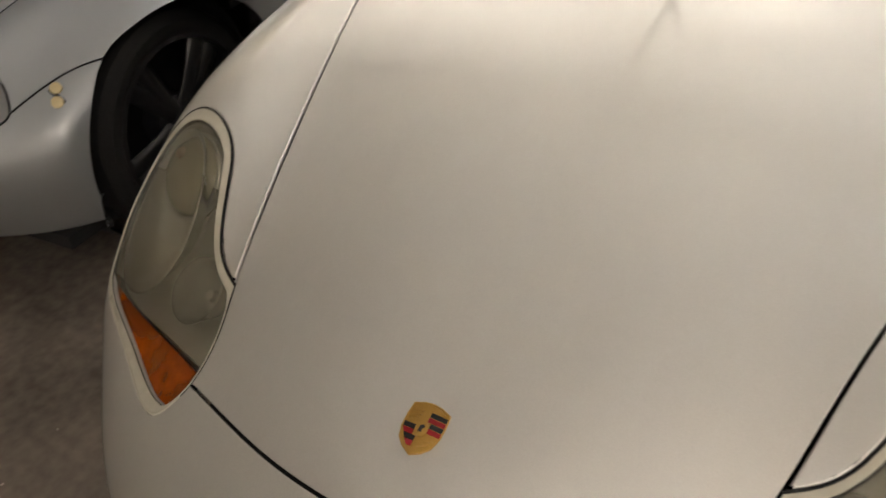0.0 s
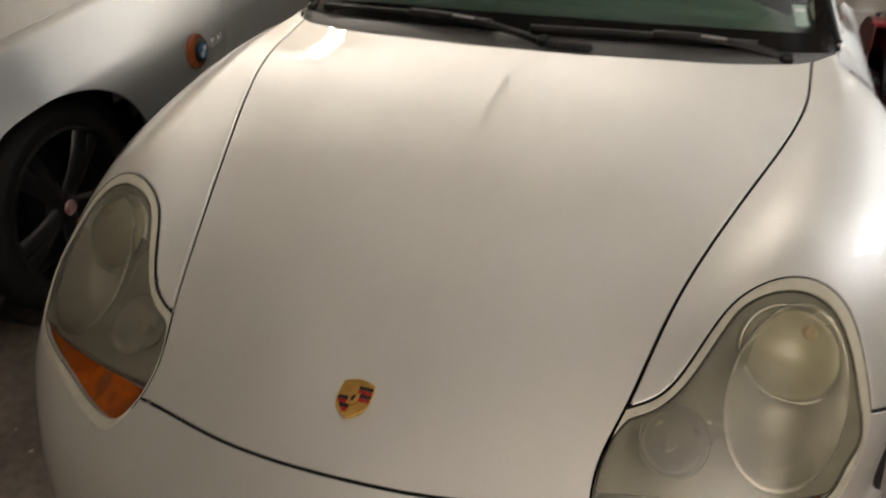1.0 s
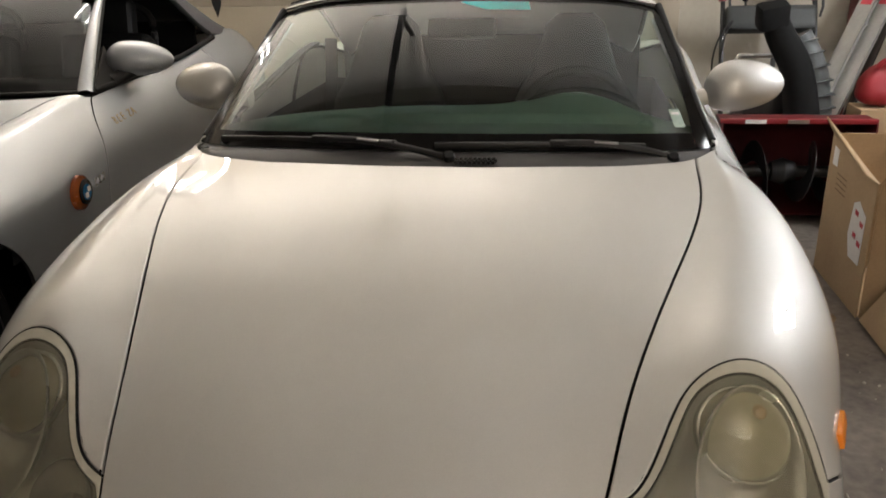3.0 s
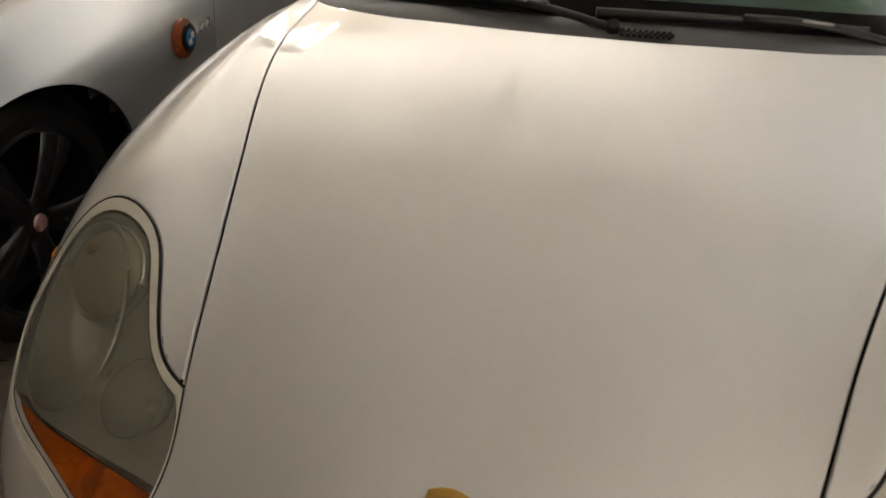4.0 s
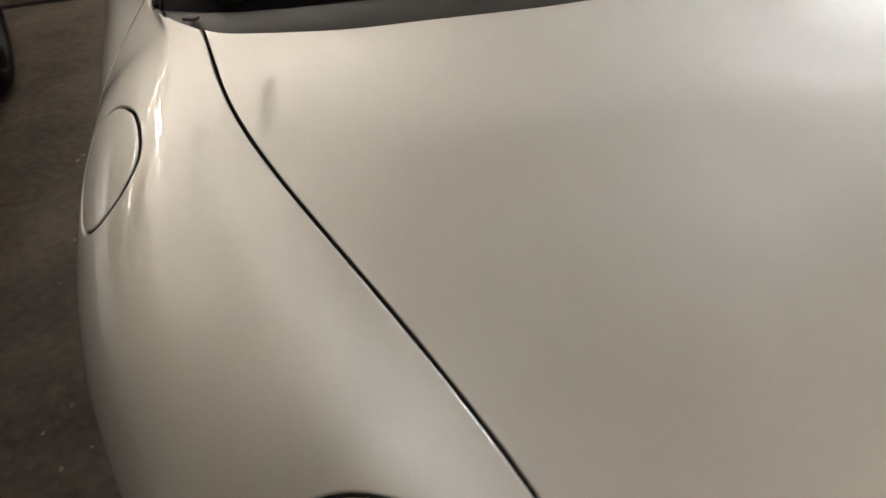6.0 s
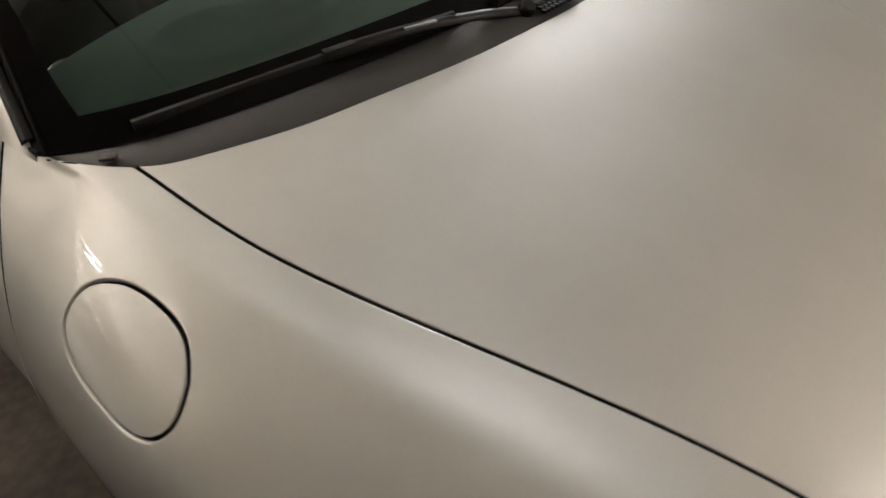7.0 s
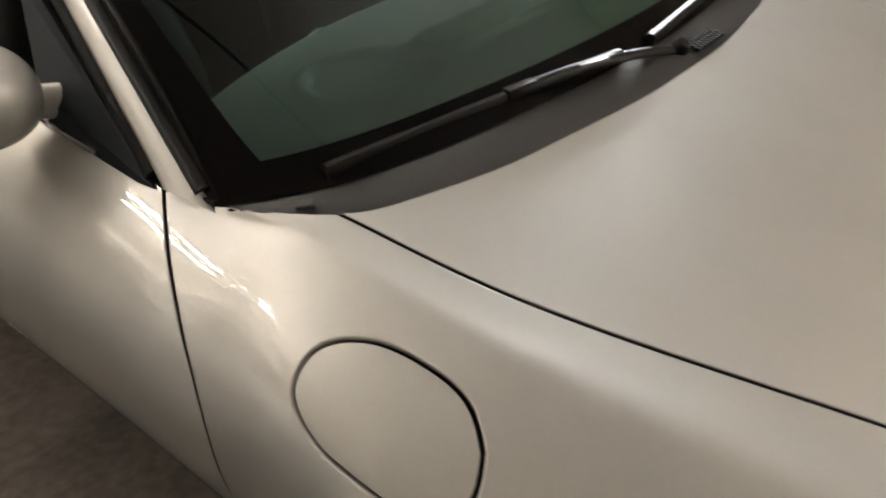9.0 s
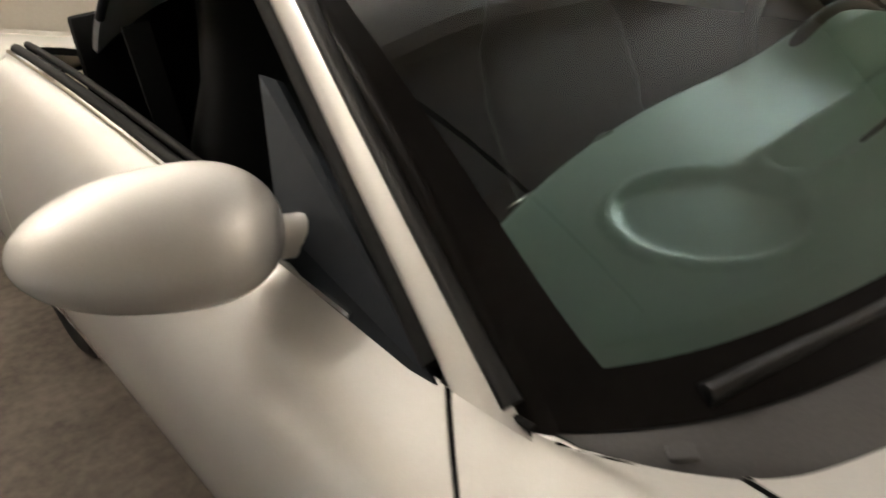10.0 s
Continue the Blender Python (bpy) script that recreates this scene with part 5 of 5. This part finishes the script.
on_roadster(.91, .655, .652, "roundel_face", lambda m: lathe([(.028, .020), (.027, .0245), (0, .025)], 24, m), BLUE, "", rep)
for dx in (-1, 1):
    on_roadster(.91, .655, .652, "roundel_quarter", lambda m: box_bm(.017, .017, .004, m @ pose(dx * .009, dx * .009, .0255)), WHITE_PAINT, "", rep)
for k in range(3):
    on_roadster(.90, .765 + .032 * k, .655 + .002 * k, "chrome_character", lambda m: join_bm(box_bm(.022, .008, .005, m @ pose(0, .012, .002)), box_bm(.022, .008, .005, m @ pose(0, -.012, .002)), box_bm(.008, .02, .005, m @ pose(.006 * (k - 1), 0, .002, 0, 0, -20))), CHROME, "")
GOLD_LETTER = surface("gold_vinyl", (.30, .21, .07), (.42, .31, .11), .4)


def letter(ch, size):
    def make(m):
        data = bpy.data.curves.new("letter", "FONT")
        data.body, data.size, data.extrude, data.align_x, data.align_y = ch, size, .0008, "CENTER", "CENTER"
        ob = new("letter", data)
        me = bpy.data.meshes.new_from_object(ob.evaluated_get(bpy.context.evaluated_depsgraph_get()))
        bpy.data.objects.remove(ob)
        me.transform(m @ pose(0, 0, .006))
        return me
    return make


for k, ch in enumerate("BEEZA"):
    yk = 1.075 + (k if k < 3 else k + 0.7) * .034
    on_roadster(.874, yk, .818 + .002 * k, "letter", letter(ch, .044), GOLD_LETTER, "gold vinyl letter")
# Grey plate painted as the shadow round the door handle.
on_roadster(.868, 2.03, .855, "handle_shadow", lambda m: box_bm(.20, .062, .006, m @ pose(0, -.004, .001), bevel=.002), surface("handle_shade", (.10, .10, .11), (.16, .16, .17), .5), "")
hand = on_roadster(.868, 2.03, .862, "door_handle", lambda m: box_bm(.17, .045, .02, m @ pose(0, .0, .012), bevel=.01, seg=3), SILVER_COOL, "silver door handle")
GILT = surface("brass_clip", (.62, .52, .28), (.78, .68, .42), .4, metal=.5)
clip = on_roadster(.84, -.425, .655, "bumper_clip", lambda m: box_bm(.010, .05, .006, m, bevel=.002), BLACK_PLASTIC, "black tie with two brass buttons across the bumper joint")
for dz in (.028, -.026):
    on_roadster(.84, -.425, .655 + dz, "button", lambda m: lathe([(.015, 0), (.0145, .005), (.008, .007), (0, .0075)], 22, m), GILT, "", clip)
part("underbody", box_bm(1.5, 3.5, .04, pose(0, 1.3, .17)), SHADOW_GAP, roadster)

# ---------------------------------------------------------------- stored things by the wall
CARD = surface("corrugated_card", (.33, .22, .12), (.44, .31, .18), .85, big=3, fine=90, bump=.2)
PAPER = surface("white_paper", (.62, .60, .58), (.74, .72, .70), .8)
INK_RED = surface("red_ink", (.4, .03, .05), (.5, .05, .06), .7)
INK_BROWN = surface("brown_print", (.15, .09, .045), (.2, .12, .06), .8)


def board(points, thick=.006):
    return plate(points, thick)


# open carton
bx0, bx1, by0, by1, bh = 1.50, 2.04, 2.49, 3.04, .55
carton = thing("cardboard_box", ((bx0 + bx1) / 2, (by0 + by1) / 2, 0), "open brown cardboard box with raised flaps and a torn paper label", "box")
part("side_panel", board([(bx0, by0, 0.004), (bx0, by1, .004), (bx0, by1, bh + .08), (bx0, by0, bh)]), CARD, carton)
part("side_panel", board([(bx1, by0, .004), (bx1, by1, .004), (bx1, by1, bh), (bx1, by0, bh)]), CARD, carton)
part("side_panel", board([(bx0 + .007, by0, .004), (bx1 - .007, by0, .004), (bx1 - .007, by0, bh), (bx0 + .007, by0, bh)]), CARD, carton)
part("side_panel", board([(bx0 + .007, by1, .004), (bx1 - .007, by1, .004), (bx1 - .007, by1, bh + .07), (bx0 + .007, by1, bh + .07)]), CARD, carton)
part("base", board([(bx0 + .01, by0 + .01, .006), (bx1 - .01, by0 + .01, .006), (bx1 - .01, by1 - .01, .006), (bx0 + .01, by1 - .01, .006)]), CARD, carton)
part("flap", board([(bx0 + .01, by0 + .004, bh + .002), (bx1 - .01, by0 + .004, bh + .002), (bx1 - .03, by0 - .10, bh + .20), (bx0 + .06, by0 - .10, bh + .20)]), CARD, carton, "bent-up cardboard flap")
part("flap", board([(bx1, by0 + .02, bh + .002), (bx1, by1 - .02, bh + .002), (bx1 + .16, by1 - .04, bh + .16), (bx1 + .16, by0 + .04, bh + .16)]), CARD, carton, "bent-out cardboard flap")
part("flap", board([(bx0 - .002, by0 + .02, bh), (bx0 - .002, by1 - .02, bh + .068), (bx0 - .05, by1 - .03, bh + .15), (bx0 - .03, by0 + .05, bh + .02)]), CARD, carton, "ragged cardboard flap")
lab = part("label", board([(bx0 - .008, 2.545, .20), (bx0 - .008, 2.66, .20), (bx0 - .008, 2.70, .28), (bx0 - .008, 2.68, .42), (bx0 - .008, 2.63, .44), (bx0 - .008, 2.545, .40)], .001), PAPER, carton, "torn white paper label")
for ly, lz in ((2.575, .36), (2.635, .39), (2.575, .28), (2.63, .30)):
    part("print_bar", board([(bx0 - .0098, ly - .018, lz - .012), (bx0 - .0098, ly + .018, lz - .008), (bx0 - .0098, ly + .018, lz + .012), (bx0 - .0098, ly - .018, lz + .008)], .0006), INK_RED, lab)
for k in range(4):
    part("print_bar", board([(bx0 - .0075, 2.80, .47 - .022 * k), (bx0 - .0075, 2.92, .475 - .022 * k), (bx0 - .0075, 2.92, .480 - .022 * k), (bx0 - .0075, 2.80, .475 - .022 * k)], .0006), INK_BROWN, carton)
part("label", board([(bx0 - .008, 2.93, .50), (bx0 - .008, 2.99, .50), (bx0 - .008, 2.99, .58), (bx0 - .008, 2.93, .57)], .001), PAPER, carton)

# flat carton leaning against the open one
lean = thing("flat_carton", (1.485, 2.1, 0), "large flat brown carton with a printed outline drawing, leaning sideways", "box", local=True)
tilt = radians(32)
lean.matrix_basis = Matrix(((-math.cos(tilt), -.035, math.sin(tilt), 1.487), (0, -1, 0, 2.44), (math.sin(tilt), 0, math.cos(tilt), .018), (0, 0, 0, 1)))
part("carton", box_bm(.05, .95, .95, pose(-.025, .475, .475), bevel=.004), CARD, lean)
for pts in ([(.36, .30), (.36, .62)], [(.40, .30), (.40, .62)], [(.30, .24), (.62, .24)], [(.30, .28), (.66, .28)], [(.33, .10), (.62, .06)], [(.30, .24), (.33, .10)], [(.34, .62), (.56, .66)], [(.62, .28), (.60, .60)]):
    part("print_line", tube([(.0012, a, b) for a, b in pts], .0022, 4), INK_BROWN, lean)

# dry leaf and crumbs on the floor
LEAF = surface("dry_leaf", (.16, .10, .05), (.26, .18, .09), .8)
leaf = thing("dry_leaf", (1.378, 2.443, 0), "curled dry brown leaf on the concrete", "leaf")
bm = grid_bm([[(1.378 + .03 * (i / 4 - 1) * (1 - .5 * abs(j / 3 - 1)), 2.443 + .035 * (j / 3 - 1), .004 + .018 * (i / 4 - 1) ** 2 + .006 * math.sin(i * 2 + j)) for i in range(9)] for j in range(7)])
part("blade", bm, LEAF, leaf)
rng = random.Random(5)
bm = bmesh.new()
for k in range(90):
    x, y = rng.choice(((rng.uniform(.95, 1.45), rng.uniform(.8, 3.6)), (rng.uniform(-1.25, -.92), rng.uniform(-.4, 3.0))))
    r = rng.uniform(.0015, .006)
    bmesh.ops.create_icosphere(bm, subdivisions=1, radius=r, matrix=pose(x, y, r * .4, rng.uniform(0, 90), 0, rng.uniform(0, 90)) @ Matrix.Diagonal((1.6, 1, .5, 1)))
tagged(part("floor_crumbs", bm, surface("grit", (.25, .22, .18), (.55, .5, .42), .8)), "scattered grit and leaf crumbs on the concrete floor", "grit", kind="stuff")

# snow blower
# Darker copy of RED: shade inside the auger housing, put into the colour.
RED_DARK = surface("shaded_red_steel", (.05, .004, .005), (.10, .006, .009), .5, big=4)
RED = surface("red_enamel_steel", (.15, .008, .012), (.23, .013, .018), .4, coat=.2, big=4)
GREY_PLASTIC = surface("grey_plastic", (.035, .039, .039), (.065, .070, .070), .5)
MATT_BLACK = surface("matt_black_plastic", (.005, .005, .005), (.010, .010, .010), .8, spec=.12)
BLACK_STEEL = surface("black_steel", (.012, .012, .012), (.03, .03, .03), .4)
blower = thing("snow_blower", (1.48, 3.9, 0), "red snow blower with a black chute and red-gripped handlebars", "snow blower")
hx0, hx1 = 1.12, 1.84
prof = [(3.52, .56), (3.66, .575), (3.84, .50), (3.93, .32), (3.88, .12), (3.70, .04)]
fineprof = curve_through([(0, y, z) for y, z in prof], 16)
rows = [[(x, p[1], p[2]) for p in fineprof] for x in (hx0, hx1)]
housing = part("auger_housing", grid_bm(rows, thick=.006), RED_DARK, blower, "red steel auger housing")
for x in (hx0, hx1):
    side = [(x, 3.50, .57)] + [(x, p[1], p[2]) for p in fineprof] + [(x, 3.48, .05)]
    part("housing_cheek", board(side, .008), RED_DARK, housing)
part("housing_lip", box_bm(hx1 - hx0 + .02, .03, .025, pose((hx0 + hx1) / 2, 3.52, .575), bevel=.006), RED, housing)
for lx in (1.28, 1.48):
    part("decal", box_bm(.10, .002, .02, pose(lx, 3.5035, .575)), PAPER if lx < 1.4 else STEEL, housing)
auger = part("auger", lathe([(0, hx0 + .01), (.03, hx0 + .01), (.03, hx1 - .01), (0, hx1 - .01)], 14, pose(0, 3.68, .28, 0, 90, 0)), BLACK_STEEL, blower, "black steel auger")
for sgn, xa, xb in ((1, hx0 + .04, 1.44), (-1, 1.52, hx1 - .04)):
    inner_l, outer_l = [], []
    for k in range(33):
        a = sgn * k / 32 * 4 * math.pi
        x = xa + (xb - xa) * k / 32
        inner_l.append((x, 3.68 + .05 * math.cos(a), .28 + .05 * math.sin(a)))
        outer_l.append((x, 3.68 + .16 * math.cos(a), .28 + .16 * math.sin(a)))
    part("flight", grid_bm([inner_l, outer_l], thick=.005), BLACK_STEEL, auger)
part("gearbox", lathe([(0, -.07), (.05, -.06), (.07, 0), (.05, .06), (0, .07)], 20, pose(1.48, 3.68, .28, 0, 90, 0)), BLACK_STEEL, auger)
chute = curve_through([(1.60, 3.86, .50), (1.575, 3.87, .64), (1.53, 3.88, .80), (1.455, 3.90, .93), (1.41, 3.88, 1.02)], 18)
ch = part("chute", tube([tuple(p) for p in chute], .085, 14, flat=.8, up=(0, 1, 0), taper=list(np.linspace(1.1, .8, 18))), MATT_BLACK, blower, "black curved discharge chute")
part("deflector", box_bm(.15, .10, .13, pose(1.385, 3.86, 1.05, 20, -10, 8), bevel=.02), MATT_BLACK, ch)
part("chute_guard", tube([(x + .10, y + .06, z) for x, y, z in chute[:14]], .07, 10, flat=.7, up=(0, 1, 0)), GREY_PLASTIC, ch, "ribbed grey chute guard")
for k in range(7):
    p = chute[k * 2]
    part("rib", box_bm(.15, .11, .008, pose(p[0] + .10, p[1] + .055, p[2], 0, -12, 0), bevel=.003), GREY_PLASTIC, ch)
engine = part("engine", box_bm(.36, .34, .30, pose(1.50, 4.16, .52), bevel=.05, seg=3), BLACK_STEEL, blower, "black engine cover")
part("fuel_cap", lathe([(0, .03), (.03, .03), (.034, .02), (.034, 0), (0, 0)], 16, pose(1.42, 4.05, .70)), surface("orange_cap", (.7, .25, .03), (.8, .32, .04), .4), engine)
part("engine_badge", box_bm(.10, .02, .05, pose(1.44, 3.99, .66)), RED, engine)
for wx in (1.20, 1.76):
    part("wheel", lathe([(.10, -.06), (.17, -.06), (.20, -.03), (.20, .03), (.17, .06), (.10, .06), (0, .04)], 28, pose(wx, 4.20, .20, 0, 90, 0)), RUBBER, blower, "black ribbed tyre")
for x, sgn in ((1.24, -1), (1.745, 1)):
    bar = curve_through([(x + .02 * -sgn, 4.24, .40), (x, 4.30, .75), (x, 4.38, 1.0), (x - .005, 4.42, 1.12)], 16)
    hb = part("handlebar", tube([tuple(p) for p in bar], .014, 10), BLACK_STEEL, blower, "black tubular handlebar")
    part("grip", tube([(x - .005, 4.40, 1.09), (x - .01, 4.41, 1.14), (x - .012, 4.41, 1.21)], .022, 12), RED, hb, "red rubber grip")
    part("lever", tube([(x + .02, 4.36, 1.0), (x + .03, 4.36, 1.06), (x + .025, 4.37, 1.12)], .008, 8), BLACK_STEEL, hb)
part("cross_bar", tube(curve_through([(1.27, 4.10, .42), (1.28, 4.10, .76), (1.33, 4.10, .82), (1.50, 4.10, .82), (1.66, 4.10, .82)], 20), .013, 10), STEEL, blower, "bare steel cross bar")
part("control_panel", box_bm(.50, .10, .15, pose(1.495, 4.36, .99, -25), bevel=.04, seg=4), surface("charcoal_plastic", (.018, .020, .020), (.032, .035, .034), .55), blower, "dark grey control panel")
part("panel_label", box_bm(.09, .004, .03, pose(1.49, 4.30, 1.035, -25)), surface("pink_label", (.6, .2, .2), (.7, .3, .28), .5), blower)
for k, (kx, kz) in enumerate(((1.36, 1.10), (1.57, 1.12))):
    part("shift_lever", tube([(kx, 4.36, 1.02), (kx - .01, 4.35, kz)], .007, 8), BLACK_STEEL, blower)
    part("knob", lathe([(0, .03), (.018, .022), (.022, 0), (.014, -.02), (0, -.022)], 14, pose(kx - .012, 4.35, kz + .01)), RED if k else GLOSS_BLACK, blower)
for k in range(2):
    loop_pts = curve_through([(1.30, 4.33, 1.0), (1.20 + .03 * k, 4.22, .90), (1.17 + .04 * k, 4.15, .70), (1.27, 4.10, .56), (1.40, 4.08, .62)], 24)
    part("cable", tube([tuple(p) for p in loop_pts], .005, 6), RUBBER, blower, "looped black control cable")

# floor jack rod / tool pole standing behind
POLE = surface("tool_handle", (.05, .05, .05), (.10, .10, .10), .5)
tool = thing("garden_tool", (1.60, 4.62, 0), "upright dark garden tool with a red-trimmed head against the wall", "garden tool")
part("shaft", tube([(1.62, 4.60, .02), (1.60, 4.66, 1.45)], .016, 10), POLE, tool)
part("head", box_bm(.12, .06, .10, pose(1.585, 4.60, 1.17), bevel=.02), BLACK_STEEL, tool)
part("trigger", box_bm(.05, .03, .03, pose(1.58, 4.56, 1.18), bevel=.008), RED, tool)

# aluminium ladder
ALU = surface("aluminium", (.26, .25, .235), (.38, .37, .345), .5, metal=.5, aniso=(1, 1, .2), fine=60)
YELLOW = surface("yellow_label", (.46, .36, .02), (.58, .45, .04), .5)
ladder = thing("ladder", (1.9, 4.3, 0), "aluminium ladder with yellow warning labels, leaning against the wall", "ladder")


def ladder_rail(foot, top):
    d = (Vector(top) - Vector(foot))
    m = Matrix.Translation((Vector(foot) + Vector(top)) / 2) @ d.to_track_quat("Z", "Y").to_matrix().to_4x4()
    rail = part("rail", join_bm(box_bm(.092, .006, d.length, m @ pose(0, .012, 0)), box_bm(.006, .03, d.length, m @ pose(.04, 0, 0)), box_bm(.006, .03, d.length, m @ pose(-.04, 0, 0))), ALU, ladder)
    for f in (.30, .36):
        part("warning_label", box_bm(.075, .002, .10, m @ pose(0, .0165, d.length * (f + .02))), YELLOW, rail, "yellow warning label")
    part("print_bar", box_bm(.06, .002, .05, m @ pose(0, .0165, d.length * .255)), INK_RED, rail)
    part("foot", box_bm(.095, .05, .08, Matrix.Translation(foot) @ pose(0, 0, .0), bevel=.01), RUBBER, rail)


RAILS = (((1.51, 3.95, .045), (2.235, 4.672, 1.40)), ((1.60, 3.94, .045), (2.335, 4.672, 1.40)))
for foot, top in RAILS:
    ladder_rail(foot, top)
for k in range(5):
    f = .12 + .18 * k
    a, b = (Vector(foot).lerp(Vector(top), f) + Vector((0, .02, 0)) for foot, top in RAILS)
    part("rung", tube([tuple(a), tuple(b)], .016, 8), ALU, ladder)
dark_pole = thing("pole", (2.05, 4.69, 0), "dark red wooden pole upright behind the ladder", "pole", "poles by the ladder")
part("shaft", tube([(2.05, 4.69, .0), (2.055, 4.695, .9), (2.06, 4.70, 1.75)], .030, 12), surface("dark_red_wood", (.07, .015, .012), (.12, .025, .02), .5), dark_pole)
leaning_pole = thing("pole", (1.98, 4.66, 0), "black-brown bar leaning beside the ladder", "pole", "poles by the ladder")
part("shaft", tube([(1.985, 4.62, .0), (2.15, 4.655, .60), (2.33, 4.695, 1.24)], .034, 12, flat=.6), surface("dark_brown_bar", (.020, .014, .011), (.04, .028, .022), .6, aniso=(6, 6, .6), fine=40), leaning_pole)

# fuel can on a small carton
small = thing("small_carton", (1.98, 3.95, 0), "small brown carton under the red fuel can", "box")
part("carton", box_bm(.22, .22, .57, pose(1.99, 3.95, .286), bevel=.006), CARD, small)
can = thing("fuel_can", (1.98, 3.95, .572), "red plastic fuel can with a dark green spout", "fuel can")
RED_PLASTIC = surface("red_plastic", (.24, .008, .013), (.33, .014, .02), .6, bump=.2, fine=20)
can_body = bmesh.new()
bmesh.ops.create_icosphere(can_body, subdivisions=4, radius=1)
for v in can_body.verts:
    x, y, z = v.co
    z = math.copysign(abs(z) ** .7, z)
    k = 1 - .28 * z - .10 * math.sin(3 * x + 1.2) * (z > -.2)
    v.co = Vector((1.975 + .085 * math.copysign(abs(x) ** .75, x) * k + .012 * z, 3.95 + .075 * math.copysign(abs(y) ** .75, y) * k, .690 + .112 * z + .02 * x * z))
part("body", smooth(can_body, 60), RED_PLASTIC, can)
part("handle", tube(curve_through([(1.945, 3.90, .775), (1.965, 3.885, .812), (2.0, 3.885, .812), (2.02, 3.90, .765)], 14), .014, 8), RED_PLASTIC, can)
part("spout", tube([(2.03, 3.93, .70), (2.08, 3.92, .695), (2.16, 3.91, .69)], [.03, .034, .03][1], 12), surface("green_plastic", (.03, .055, .04), (.045, .08, .055), .45), can)
